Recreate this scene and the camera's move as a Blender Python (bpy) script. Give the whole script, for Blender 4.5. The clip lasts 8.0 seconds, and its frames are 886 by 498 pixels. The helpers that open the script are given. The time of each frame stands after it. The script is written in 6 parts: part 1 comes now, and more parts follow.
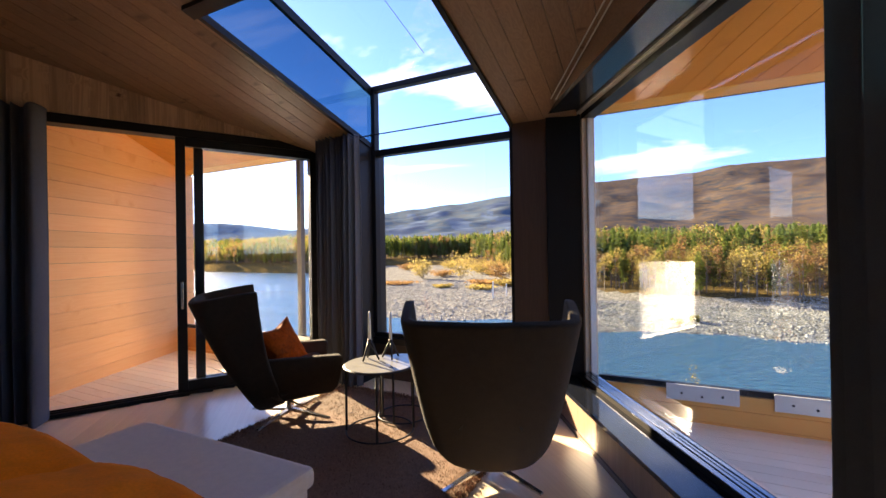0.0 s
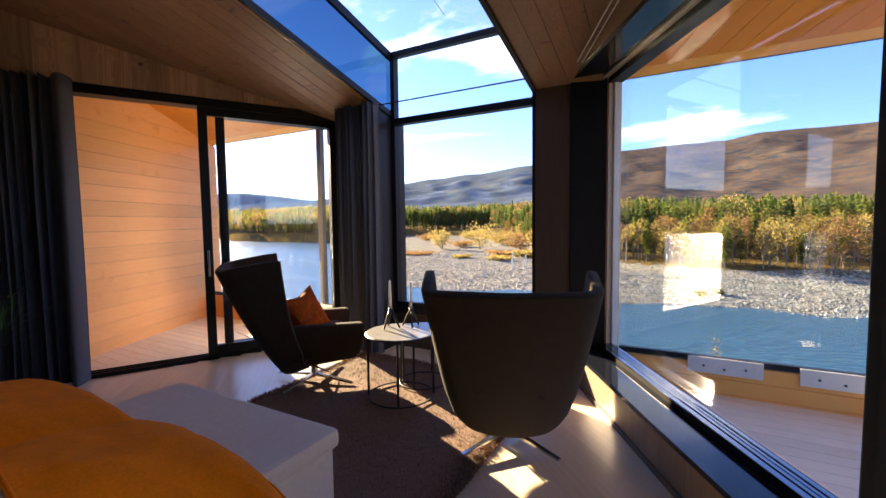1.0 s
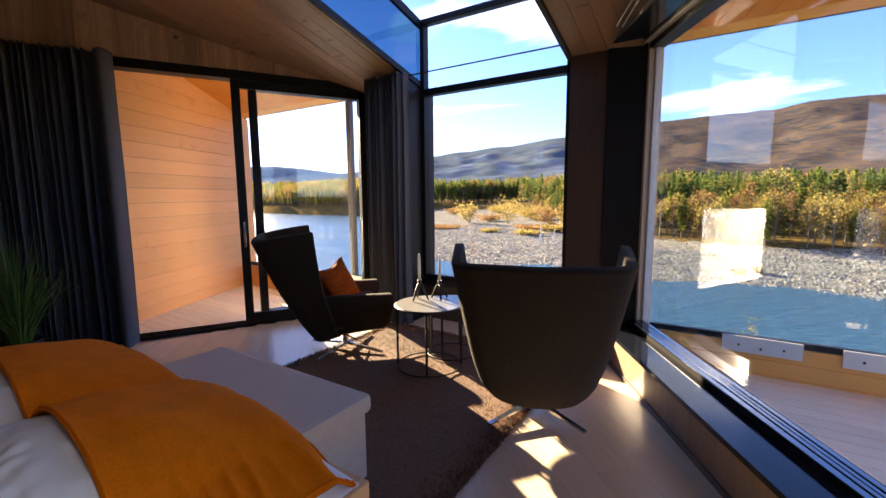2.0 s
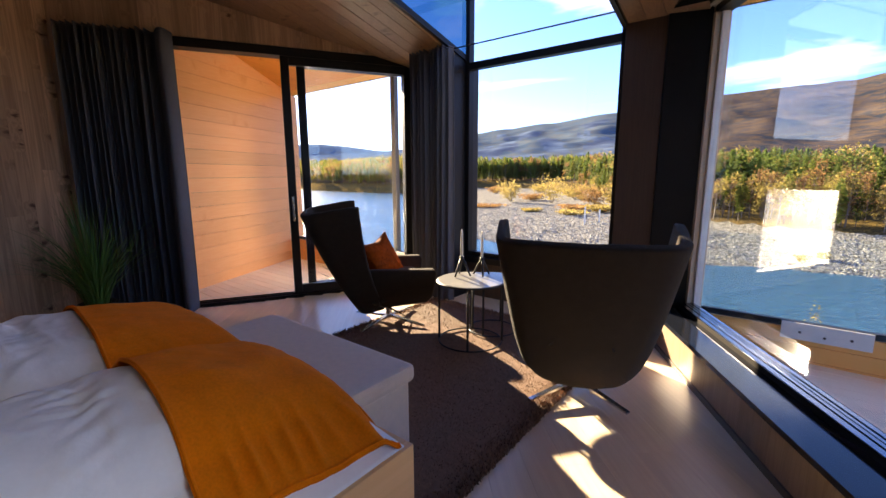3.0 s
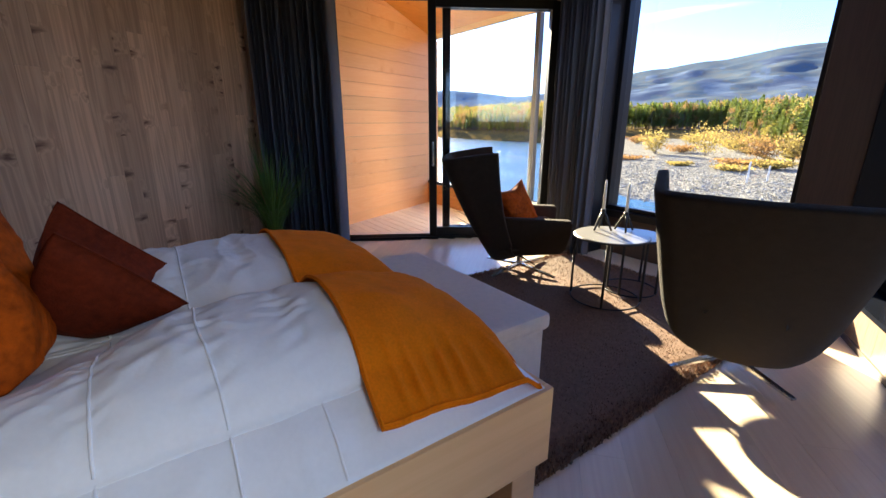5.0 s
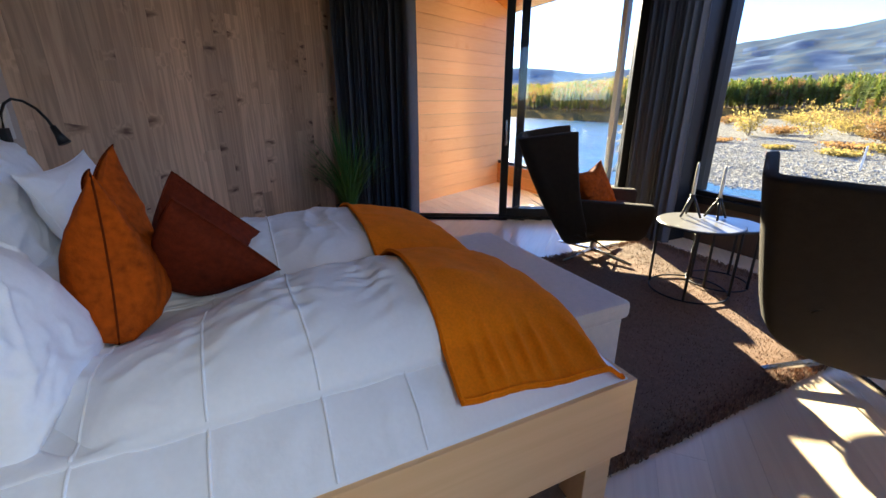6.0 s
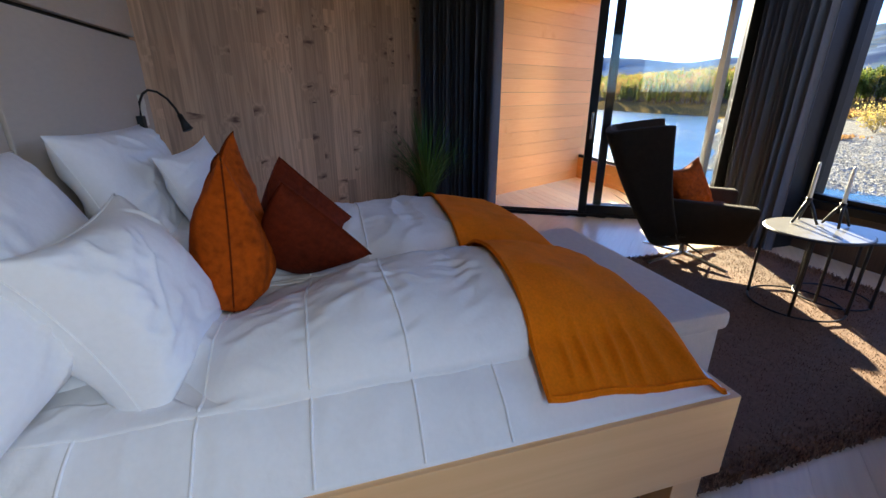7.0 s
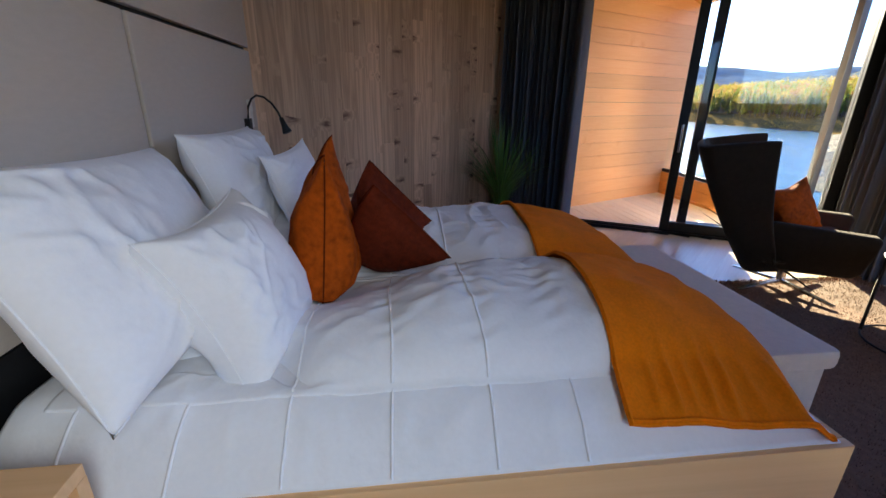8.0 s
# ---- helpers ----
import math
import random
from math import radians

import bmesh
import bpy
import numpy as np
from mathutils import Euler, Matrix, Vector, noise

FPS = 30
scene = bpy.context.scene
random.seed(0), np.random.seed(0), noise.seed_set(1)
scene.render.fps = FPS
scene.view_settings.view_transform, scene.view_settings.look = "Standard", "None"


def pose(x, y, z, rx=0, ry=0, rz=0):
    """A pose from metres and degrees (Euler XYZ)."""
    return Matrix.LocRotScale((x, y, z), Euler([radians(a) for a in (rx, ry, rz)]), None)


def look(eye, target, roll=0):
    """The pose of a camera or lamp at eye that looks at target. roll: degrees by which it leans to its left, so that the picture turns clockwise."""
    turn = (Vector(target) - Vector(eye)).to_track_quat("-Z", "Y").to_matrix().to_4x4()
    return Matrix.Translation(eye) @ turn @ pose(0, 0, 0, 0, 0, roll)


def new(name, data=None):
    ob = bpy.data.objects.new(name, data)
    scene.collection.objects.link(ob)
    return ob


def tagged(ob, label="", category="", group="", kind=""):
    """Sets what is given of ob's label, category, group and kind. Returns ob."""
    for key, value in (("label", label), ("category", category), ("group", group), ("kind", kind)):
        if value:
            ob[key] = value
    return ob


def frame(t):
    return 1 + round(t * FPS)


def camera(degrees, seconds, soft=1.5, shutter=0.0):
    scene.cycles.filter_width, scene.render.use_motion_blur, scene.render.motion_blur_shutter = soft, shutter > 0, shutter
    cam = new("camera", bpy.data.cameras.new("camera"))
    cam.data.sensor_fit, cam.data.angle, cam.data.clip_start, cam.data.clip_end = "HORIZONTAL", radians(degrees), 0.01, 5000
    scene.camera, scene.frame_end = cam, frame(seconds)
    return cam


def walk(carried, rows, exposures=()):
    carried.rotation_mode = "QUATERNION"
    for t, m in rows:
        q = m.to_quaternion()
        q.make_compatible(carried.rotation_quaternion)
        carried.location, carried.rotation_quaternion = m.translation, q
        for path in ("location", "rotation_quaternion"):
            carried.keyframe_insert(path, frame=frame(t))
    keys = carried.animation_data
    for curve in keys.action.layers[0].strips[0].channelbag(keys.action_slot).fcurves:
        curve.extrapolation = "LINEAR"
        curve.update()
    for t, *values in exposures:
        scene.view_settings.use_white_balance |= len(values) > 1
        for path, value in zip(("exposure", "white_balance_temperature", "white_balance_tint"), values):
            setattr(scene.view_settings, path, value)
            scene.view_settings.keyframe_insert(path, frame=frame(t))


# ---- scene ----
cam = camera(92.47, 8.0)
# seconds, eye x, y, z, yaw, pitch, lean
ROWS = [
(0.0, -0.0000, -0.0000, 1.3821, 26.40, 0.25, -0.94),
    (0.5, -0.0043, 0.0038, 1.3798, 27.60, -1.65, -0.91),
    (1.0, -0.0122, 0.0066, 1.3792, 29.05, -3.70, -0.74),
    (1.5, -0.0196, 0.0019, 1.3798, 30.76, -5.61, -0.59),
    (3.0, -0.0381, -0.0192, 1.3561, 38.26, -10.04, -0.18),
    (3.5, -0.0500, -0.0360, 1.3542, 42.07, -11.72, -0.07),
    (4.0, -0.0652, -0.0531, 1.3485, 46.41, -13.45, -0.01),
    (5.5, -0.1162, -0.1159, 1.3317, 59.55, -18.17, -0.04),
    (6.0, -0.1383, -0.1405, 1.3250, 64.01, -19.33, -0.12),
    (6.5, -0.1542, -0.1717, 1.3244, 68.73, -20.11, -0.16),
    (7.0, -0.1599, -0.2058, 1.3225, 73.68, -20.32, -0.11),
    (7.5, -0.1553, -0.2407, 1.3259, 78.43, -20.06, 0.22),
    (8.0, -0.1522, -0.2637, 1.3273, 82.86, -19.45, 0.74),
]
walk(cam, [(t, pose(x, y, z, 0, 0, yaw) @ pose(0, 0, 0, 90 + pitch) @ pose(0, 0, 0, 0, 0, lean)) for t, x, y, z, yaw, pitch, lean in ROWS],
     exposures=[(0.0, 3.40, 7900, 14), (1.5, 3.38, 7900, 15), (3.0, 3.42, 7600, 15), (4.0, 3.55, 7300, 12), (5.5, 3.72, 6800, 5), (7.0, 3.65, 6700, 4), (8.0, 3.68, 7000, 5)])

# ---- light ----
SUN_AZ, SUN_EL = 155.0, 17.5            # bearing from +x towards the sun, height, degrees
world = bpy.data.worlds.new("sky")
scene.world = world
world.use_nodes = True
wn, wl = world.node_tree.nodes, world.node_tree.links
wn.clear()
w_out = wn.new("ShaderNodeOutputWorld")
w_bg = wn.new("ShaderNodeBackground")
w_bg.inputs["Strength"].default_value = 0.075
sky = wn.new("ShaderNodeTexSky")
sky.sky_type = 'NISHITA'
sky.sun_disc = False
sky.sun_elevation = radians(SUN_EL)
sky.sun_rotation = radians(90.0 - SUN_AZ)
sky.altitude = 300
sky.air_density, sky.dust_density, sky.ozone_density = 1.0, 0.22, 4.0
w_geo = wn.new("ShaderNodeTexCoord")
w_sep = wn.new("ShaderNodeSeparateXYZ")
wl.new(w_geo.outputs["Generated"], w_sep.inputs[0])
# clouds: the view ray is laid onto a flat layer high above
w_add = wn.new("ShaderNodeMath"); w_add.operation = 'ADD'; w_add.inputs[1].default_value = 0.12
wl.new(w_sep.outputs["Z"], w_add.inputs[0])
w_div = wn.new("ShaderNodeVectorMath"); w_div.operation = 'DIVIDE'
w_cmb = wn.new("ShaderNodeCombineXYZ")
for k in range(3):
    wl.new(w_add.outputs[0], w_cmb.inputs[k])
wl.new(w_geo.outputs["Generated"], w_div.inputs[0])
wl.new(w_cmb.outputs[0], w_div.inputs[1])
w_map = wn.new("ShaderNodeMapping")
w_map.inputs["Scale"].default_value = (0.55, 1.35, 1.0)
w_map.inputs["Rotation"].default_value = (0, 0, radians(12))
w_map.inputs["Location"].default_value = (3.4, 1.2, 0.0)
wl.new(w_div.outputs[0], w_map.inputs[0])
w_noise = wn.new("ShaderNodeTexNoise")
w_noise.inputs["Scale"].default_value = 0.9
w_noise.inputs["Detail"].default_value = 9.0
w_noise.inputs["Roughness"].default_value = 0.56
w_noise.inputs["Distortion"].default_value = 0.4
wl.new(w_map.outputs[0], w_noise.inputs["Vector"])
w_ramp = wn.new("ShaderNodeValToRGB")
w_ramp.color_ramp.elements[0].position = 0.575
w_ramp.color_ramp.elements[1].position = 0.77
wl.new(w_noise.outputs["Fac"], w_ramp.inputs[0])
w_mix = wn.new("ShaderNodeMixRGB")
w_mix.inputs[2].default_value = (4.6, 4.7, 4.9, 1)
wl.new(w_ramp.outputs[0], w_mix.inputs[0])
w_deep = wn.new("ShaderNodeVectorMath"); w_deep.operation = 'MULTIPLY'
w_deep.inputs[1].default_value = (0.36, 0.455, 0.73)
wl.new(sky.outputs[0], w_deep.inputs[0])
wl.new(w_deep.outputs[0], w_mix.inputs[1])
wl.new(w_mix.outputs[0], w_bg.inputs["Color"])
wl.new(w_bg.outputs[0], w_out.inputs["Surface"])

sun_data = bpy.data.lights.new("sun", 'SUN')
sun_data.energy, sun_data.angle, sun_data.color = 3.8, radians(0.53), (1.0, 0.86, 0.64)
sun = new("sun", sun_data)
_az, _el = radians(SUN_AZ), radians(SUN_EL)
SUN_DIR = Vector((math.cos(_az) * math.cos(_el), math.sin(_az) * math.cos(_el), math.sin(_el)))
sun.matrix_world = look(SUN_DIR * 50, (0, 0, 0))

scene.view_settings.exposure = 2.15
# added area lamp, standing in for sky light from the large window's unseen rear part
win_data = bpy.data.lights.new("window_fill_lamp", 'AREA')
win_data.shape, win_data.size, win_data.size_y = 'RECTANGLE', 1.2, 1.4
win_data.energy, win_data.color = 0.85, (0.80, 0.90, 1.0)
win_data.spread = radians(80)
window_fill_lamp = new("window_fill_lamp", win_data)
window_fill_lamp.matrix_world = look((1.305, 0.645, 2.10), (1.305 - 0.866, 0.645 - 0.50, 1.55))

# ---- materials ----
def material(name, color, rough=0.6, metal=0.0, var=0.12, scale=6.0, stretch=(1, 1, 1), bump=0.0, bump_scale=60.0, island=0.0,
             rand=0.0, sheen=0.0, coat=0.0, spec=0.5, rough_var=0.08, coord="Object", rotate=0.0):
    """A surface with two scales of variation in tone, grain relief, and a tone of its own for each piece."""
    m = bpy.data.materials.new(name)
    m.use_nodes = True
    n, l = m.node_tree.nodes, m.node_tree.links
    b = n["Principled BSDF"]
    b.inputs["Roughness"].default_value, b.inputs["Metallic"].default_value = rough, metal
    b.inputs["Sheen Weight"].default_value, b.inputs["Coat Weight"].default_value = sheen, coat
    b.inputs["Specular IOR Level"].default_value = spec
    tc, mp = n.new("ShaderNodeTexCoord"), n.new("ShaderNodeMapping")
    mp.inputs["Scale"].default_value = stretch
    mp.inputs["Rotation"].default_value = (0, 0, radians(rotate))
    l.new(tc.outputs[coord], mp.inputs[0])
    big, fine = n.new("ShaderNodeTexNoise"), n.new("ShaderNodeTexNoise")
    big.inputs["Scale"].default_value, big.inputs["Detail"].default_value = scale, 4
    fine.inputs["Scale"].default_value, fine.inputs["Detail"].default_value = scale * 9, 3
    l.new(mp.outputs[0], big.inputs["Vector"]), l.new(mp.outputs[0], fine.inputs["Vector"])
    add = n.new("ShaderNodeMath"); add.operation = 'ADD'
    l.new(big.outputs["Fac"], add.inputs[0]), l.new(fine.outputs["Fac"], add.inputs[1])
    span = n.new("ShaderNodeMapRange")
    span.inputs["From Min"].default_value, span.inputs["From Max"].default_value = 0.6, 1.4
    span.inputs["To Min"].default_value, span.inputs["To Max"].default_value = 1 - var, 1 + var
    l.new(add.outputs[0], span.inputs["Value"])
    tone = span.outputs[0]
    for amount, kind in ((rand, "o"), (island, "g")):
        if amount:
            src = n.new("ShaderNodeObjectInfo").outputs["Random"] if kind == "o" else n.new("ShaderNodeNewGeometry").outputs["Random Per Island"]
            r = n.new("ShaderNodeMapRange")
            r.inputs["To Min"].default_value, r.inputs["To Max"].default_value = 1 - amount, 1 + amount
            l.new(src, r.inputs["Value"])
            mul = n.new("ShaderNodeMath"); mul.operation = 'MULTIPLY'
            l.new(tone, mul.inputs[0]), l.new(r.outputs[0], mul.inputs[1])
            tone = mul.outputs[0]
    col = n.new("ShaderNodeVectorMath"); col.operation = 'SCALE'
    col.inputs[0].default_value = color[:3]
    l.new(tone, col.inputs["Scale"])
    l.new(col.outputs[0], b.inputs["Base Color"])
    rv = n.new("ShaderNodeMapRange")
    rv.inputs["To Min"].default_value, rv.inputs["To Max"].default_value = max(rough - rough_var, 0.02), min(rough + rough_var, 1)
    l.new(big.outputs["Fac"], rv.inputs["Value"]), l.new(rv.outputs[0], b.inputs["Roughness"])
    if bump:
        bn, bp = n.new("ShaderNodeTexNoise"), n.new("ShaderNodeBump")
        bn.inputs["Scale"].default_value, bn.inputs["Detail"].default_value = bump_scale, 3
        l.new(mp.outputs[0], bn.inputs["Vector"]), l.new(bn.outputs["Fac"], bp.inputs["Height"])
        bp.inputs["Strength"].default_value, bp.inputs["Distance"].default_value = bump, 0.01
        l.new(bp.outputs[0], b.inputs["Normal"])
    return m


def wood(name, color, dark, along=2, rough=0.55, rand=0.2, knots=1.0, rings=9.0, knot_scale=2.6, bump=0.15, across=0, knot_tall=True):
    """Boards: grain drawn out along one axis, growth rings, dark knots, and a tone for each board."""
    m = bpy.data.materials.new(name)
    m.use_nodes = True
    n, l = m.node_tree.nodes, m.node_tree.links
    b = n["Principled BSDF"]
    tc, oi = n.new("ShaderNodeTexCoord"), n.new("ShaderNodeObjectInfo")
    geo = n.new("ShaderNodeNewGeometry")
    both = n.new("ShaderNodeMath"); both.operation = 'ADD'
    l.new(oi.outputs["Random"], both.inputs[0]), l.new(geo.outputs["Random Per Island"], both.inputs[1])
    off = n.new("ShaderNodeVectorMath"); off.operation = 'SCALE'
    off.inputs[0].default_value = (13.7, 7.1, 29.3)
    l.new(both.outputs[0], off.inputs["Scale"])
    pos = n.new("ShaderNodeVectorMath"); pos.operation = 'ADD'
    l.new(tc.outputs["Object"], pos.inputs[0]), l.new(off.outputs[0], pos.inputs[1])
    grain_scale = [14.0] * 3
    grain_scale[along] = 0.55
    mg = n.new("ShaderNodeMapping")
    mg.inputs["Scale"].default_value = grain_scale
    l.new(pos.outputs[0], mg.inputs[0])
    # knots lie in the face of the board: across and along it
    part_xyz, flat = n.new("ShaderNodeSeparateXYZ"), n.new("ShaderNodeCombineXYZ")
    l.new(pos.outputs[0], part_xyz.inputs[0])
    l.new(part_xyz.outputs[across], flat.inputs[0]), l.new(part_xyz.outputs[along], flat.inputs[1])
    mk = n.new("ShaderNodeMapping")
    mk.inputs["Scale"].default_value = (knot_scale * 0.8, knot_scale * 2.2 if knot_tall else knot_scale, 1.0)
    l.new(flat.outputs[0], mk.inputs[0])
    wob = n.new("ShaderNodeTexNoise")
    wob.inputs["Scale"].default_value, wob.inputs["Detail"].default_value = 3.0, 2
    l.new(mk.outputs[0], wob.inputs["Vector"])
    shift = n.new("ShaderNodeVectorMath"); shift.operation = 'MULTIPLY_ADD'
    shift.inputs[1].default_value = (0.35, 0.6, 0.35)
    l.new(wob.outputs["Color"], shift.inputs[0]), l.new(mk.outputs[0], shift.inputs[2])
    vo = n.new("ShaderNodeTexVoronoi")
    vo.voronoi_dimensions = '2D'
    vo.inputs["Scale"].default_value, vo.inputs["Randomness"].default_value = 1.0, 1.0
    l.new(shift.outputs[0], vo.inputs["Vector"])
    pick = n.new("ShaderNodeSeparateColor")
    l.new(vo.outputs["Color"], pick.inputs[0])
    few = n.new("ShaderNodeMath"); few.operation = 'GREATER_THAN'; few.inputs[1].default_value = 0.72
    l.new(pick.outputs[0], few.inputs[0])
    size = n.new("ShaderNodeMapRange")
    size.inputs["To Min"].default_value, size.inputs["To Max"].default_value = 0.10, 0.34
    l.new(pick.outputs[1], size.inputs["Value"])
    kn = n.new("ShaderNodeMapRange")
    kn.inputs["From Min"].default_value = 0.03
    kn.inputs["To Min"].default_value, kn.inputs["To Max"].default_value = knots, 0.0
    l.new(vo.outputs["Distance"], kn.inputs["Value"]), l.new(size.outputs[0], kn.inputs["From Max"])
    km = n.new("ShaderNodeMath"); km.operation = 'MULTIPLY'
    l.new(kn.outputs[0], km.inputs[0]), l.new(few.outputs[0], km.inputs[1])
    # the grain swerves round each knot
    halo = n.new("ShaderNodeMapRange")
    halo.interpolation_type = 'SMOOTHSTEP'
    halo.inputs["From Min"].default_value, halo.inputs["From Max"].default_value = 0.0, 0.5
    halo.inputs["To Min"].default_value, halo.inputs["To Max"].default_value = 0.16 * knots, 0.0
    l.new(vo.outputs["Distance"], halo.inputs["Value"])
    hm = n.new("ShaderNodeMath"); hm.operation = 'MULTIPLY'
    l.new(halo.outputs[0], hm.inputs[0]), l.new(few.outputs[0], hm.inputs[1])
    gr = n.new("ShaderNodeTexNoise")
    gr.inputs["Scale"].default_value, gr.inputs["Detail"].default_value, gr.inputs["Distortion"].default_value = 1.0, 4, 0.5
    l.new(mg.outputs[0], gr.inputs["Vector"])
    bent = n.new("ShaderNodeMath"); bent.operation = 'ADD'
    l.new(gr.outputs["Fac"], bent.inputs[0]), l.new(hm.outputs[0], bent.inputs[1])
    wave = n.new("ShaderNodeMath"); wave.operation = 'MULTIPLY'; wave.inputs[1].default_value = rings
    l.new(bent.outputs[0], wave.inputs[0])
    fr = n.new("ShaderNodeMath"); fr.operation = 'PINGPONG'; fr.inputs[1].default_value = 0.5
    l.new(wave.outputs[0], fr.inputs[0])
    gm = n.new("ShaderNodeMath"); gm.operation = 'MULTIPLY'; gm.inputs[1].default_value = 0.75
    l.new(fr.outputs[0], gm.inputs[0])
    fac = n.new("ShaderNodeMath"); fac.operation = 'MAXIMUM'
    l.new(gm.outputs[0], fac.inputs[0]), l.new(km.outputs[0], fac.inputs[1])
    mix = n.new("ShaderNodeMixRGB")
    mix.inputs[1].default_value, mix.inputs[2].default_value = (*color, 1), (*dark, 1)
    l.new(fac.outputs[0], mix.inputs[0])
    r = n.new("ShaderNodeMapRange")
    r.inputs["From Max"].default_value = 2.0
    r.inputs["To Min"].default_value, r.inputs["To Max"].default_value = 1 - 1.6 * rand, 1 + 1.6 * rand
    l.new(both.outputs[0], r.inputs["Value"])
    col = n.new("ShaderNodeVectorMath"); col.operation = 'SCALE'
    l.new(mix.outputs[0], col.inputs[0]), l.new(r.outputs[0], col.inputs["Scale"])
    l.new(col.outputs[0], b.inputs["Base Color"])
    b.inputs["Roughness"].default_value = rough
    bp = n.new("ShaderNodeBump")
    bp.inputs["Strength"].default_value, bp.inputs["Distance"].default_value = bump, 0.004
    l.new(fr.outputs[0], bp.inputs["Height"]), l.new(bp.outputs[0], b.inputs["Normal"])
    return m


def glass(name, tint=(0.97, 0.98, 0.98), gain=1.0, ior=1.5):
    """A clear pane: straight through, with a mirror image that grows at a flat angle."""
    m = bpy.data.materials.new(name)
    m.use_nodes = True
    n, l = m.node_tree.nodes, m.node_tree.links
    n.remove(n["Principled BSDF"])
    out = n["Material Output"]
    t, g, f, mix = n.new("ShaderNodeBsdfTransparent"), n.new("ShaderNodeBsdfGlossy"), n.new("ShaderNodeFresnel"), n.new("ShaderNodeMixShader")
    t.inputs["Color"].default_value = (*tint, 1)
    g.inputs["Roughness"].default_value = 0.0
    g.inputs["Color"].default_value = (gain, gain, gain, 1)
    f.inputs["IOR"].default_value = ior
    l.new(f.outputs[0], mix.inputs[0]), l.new(t.outputs[0], mix.inputs[1]), l.new(g.outputs[0], mix.inputs[2])
    l.new(mix.outputs[0], out.inputs["Surface"])
    return m


WALL_WOOD = wood("stained_pine_boards", (0.53, 0.35, 0.225), (0.12, 0.056, 0.032), 2, 0.5, 0.30, knots=1.1, knot_scale=3.7, rings=6.0)
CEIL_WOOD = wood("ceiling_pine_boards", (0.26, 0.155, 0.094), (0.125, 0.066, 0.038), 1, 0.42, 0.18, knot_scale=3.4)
LOW_WOOD = wood("sill_panel_boards", (0.33, 0.23, 0.155), (0.17, 0.11, 0.072), 2, 0.45, 0.12, knots=0.3)
DARK_WOOD = wood("dark_stained_pier_boards", (0.085, 0.050, 0.032), (0.045, 0.025, 0.016), 2, 0.45, 0.10, knots=0.4)
ORANGE_V = wood("oiled_cladding", (0.98, 0.52, 0.225), (0.88, 0.39, 0.145), 0, 0.55, 0.08, knots=0.8, knot_scale=3.0, across=2, knot_tall=False)
SOFFIT_WOOD = wood("oiled_soffit_boards", (0.72, 0.30, 0.055), (0.58, 0.21, 0.035), 1, 0.5, 0.10)
PARAPET_WOOD = wood("oiled_parapet_boards", (0.82, 0.37, 0.09), (0.68, 0.27, 0.055), 0, 0.5, 0.08, across=2, knot_tall=False)
# soffit wood made paler, to paint in the light on the eave strip
LIT_EDGE_WOOD = wood("lit_edge_board", (0.80, 0.46, 0.14), (0.68, 0.34, 0.08), 0, 0.5, 0.04)
DECK_WOOD = wood("pale_deck_boards", (0.93, 0.76, 0.54), (0.85, 0.63, 0.40), 0, 0.6, 0.10, knot_scale=3.2, across=1, knot_tall=False)
FLOOR_WOOD = wood("whitewashed_oak", (0.80, 0.665, 0.49), (0.66, 0.515, 0.36), 0, 0.32, 0.09, knots=0.25, rings=5.0, across=1)
BED_WOOD = wood("pale_birch_veneer", (0.80, 0.485, 0.25), (0.69, 0.39, 0.18), 1, 0.4, 0.03, knots=0.0, rings=5.0, bump=0.04, across=2)
BLACK = material("black_painted_metal", (0.007, 0.0075, 0.009), 0.42, 0.0, 0.2, 4.0, spec=0.3)
BLACK_SILL = material("black_sill_board", (0.010, 0.012, 0.018), 0.09, 0.0, 0.2, 3.0, spec=0.5, rough_var=0.02)
BLACK_FLAT = material("matt_black_strip", (0.016, 0.014, 0.012), 0.8, 0, 0.2, 9.0, spec=0.1)
BLACK_SOFT = material("black_powder_coat", (0.018, 0.018, 0.02), 0.45, 0.3, 0.2, 9.0)
FRAME_WOOD = wood("pale_window_lining", (0.55, 0.42, 0.29), (0.45, 0.31, 0.2), 2, 0.4, 0.05, knots=0.0)
GLASS = glass("window_glass")
TINTED = glass("tinted_blue_glass", (0.035, 0.125, 0.185))
COATED = glass("coated_double_glazing", (0.92, 0.95, 0.95), 0.65, 1.6)
RAIL_GLASS = glass("railing_glass", (0.93, 0.97, 0.96))
CURTAIN = material("charcoal_curtain_cloth", (0.105, 0.112, 0.132), 0.9, 0, 0.12, 30, bump=0.15, bump_scale=500, sheen=0.0)
CHAIR_CLOTH = material("dark_wool_felt", (0.036, 0.026, 0.018), 0.95, 0, 0.25, 25, bump=0.4, bump_scale=420, spec=0.1, sheen=0.08)
CHROME = material("polished_aluminium", (0.55, 0.55, 0.56), 0.22, 1.0, 0.1, 12)
LINEN = material("white_cotton_linen", (0.86, 0.855, 0.885), 0.85, 0, 0.03, 8, bump=0.22, bump_scale=26, spec=0.2)
THROW = material("ochre_fleece_throw", (0.82, 0.190, 0.005), 0.95, 0, 0.16, 14, bump=0.25, bump_scale=380, spec=0.15)
VELVET_O = material("burnt_orange_velvet", (0.38, 0.063, 0.003), 0.8, 0, 0.5, 5, bump=0.3, bump_scale=160, spec=0.12)
VELVET_R = material("rust_red_velvet", (0.125, 0.017, 0.005), 0.8, 0, 0.45, 5, bump=0.3, bump_scale=160, spec=0.12)
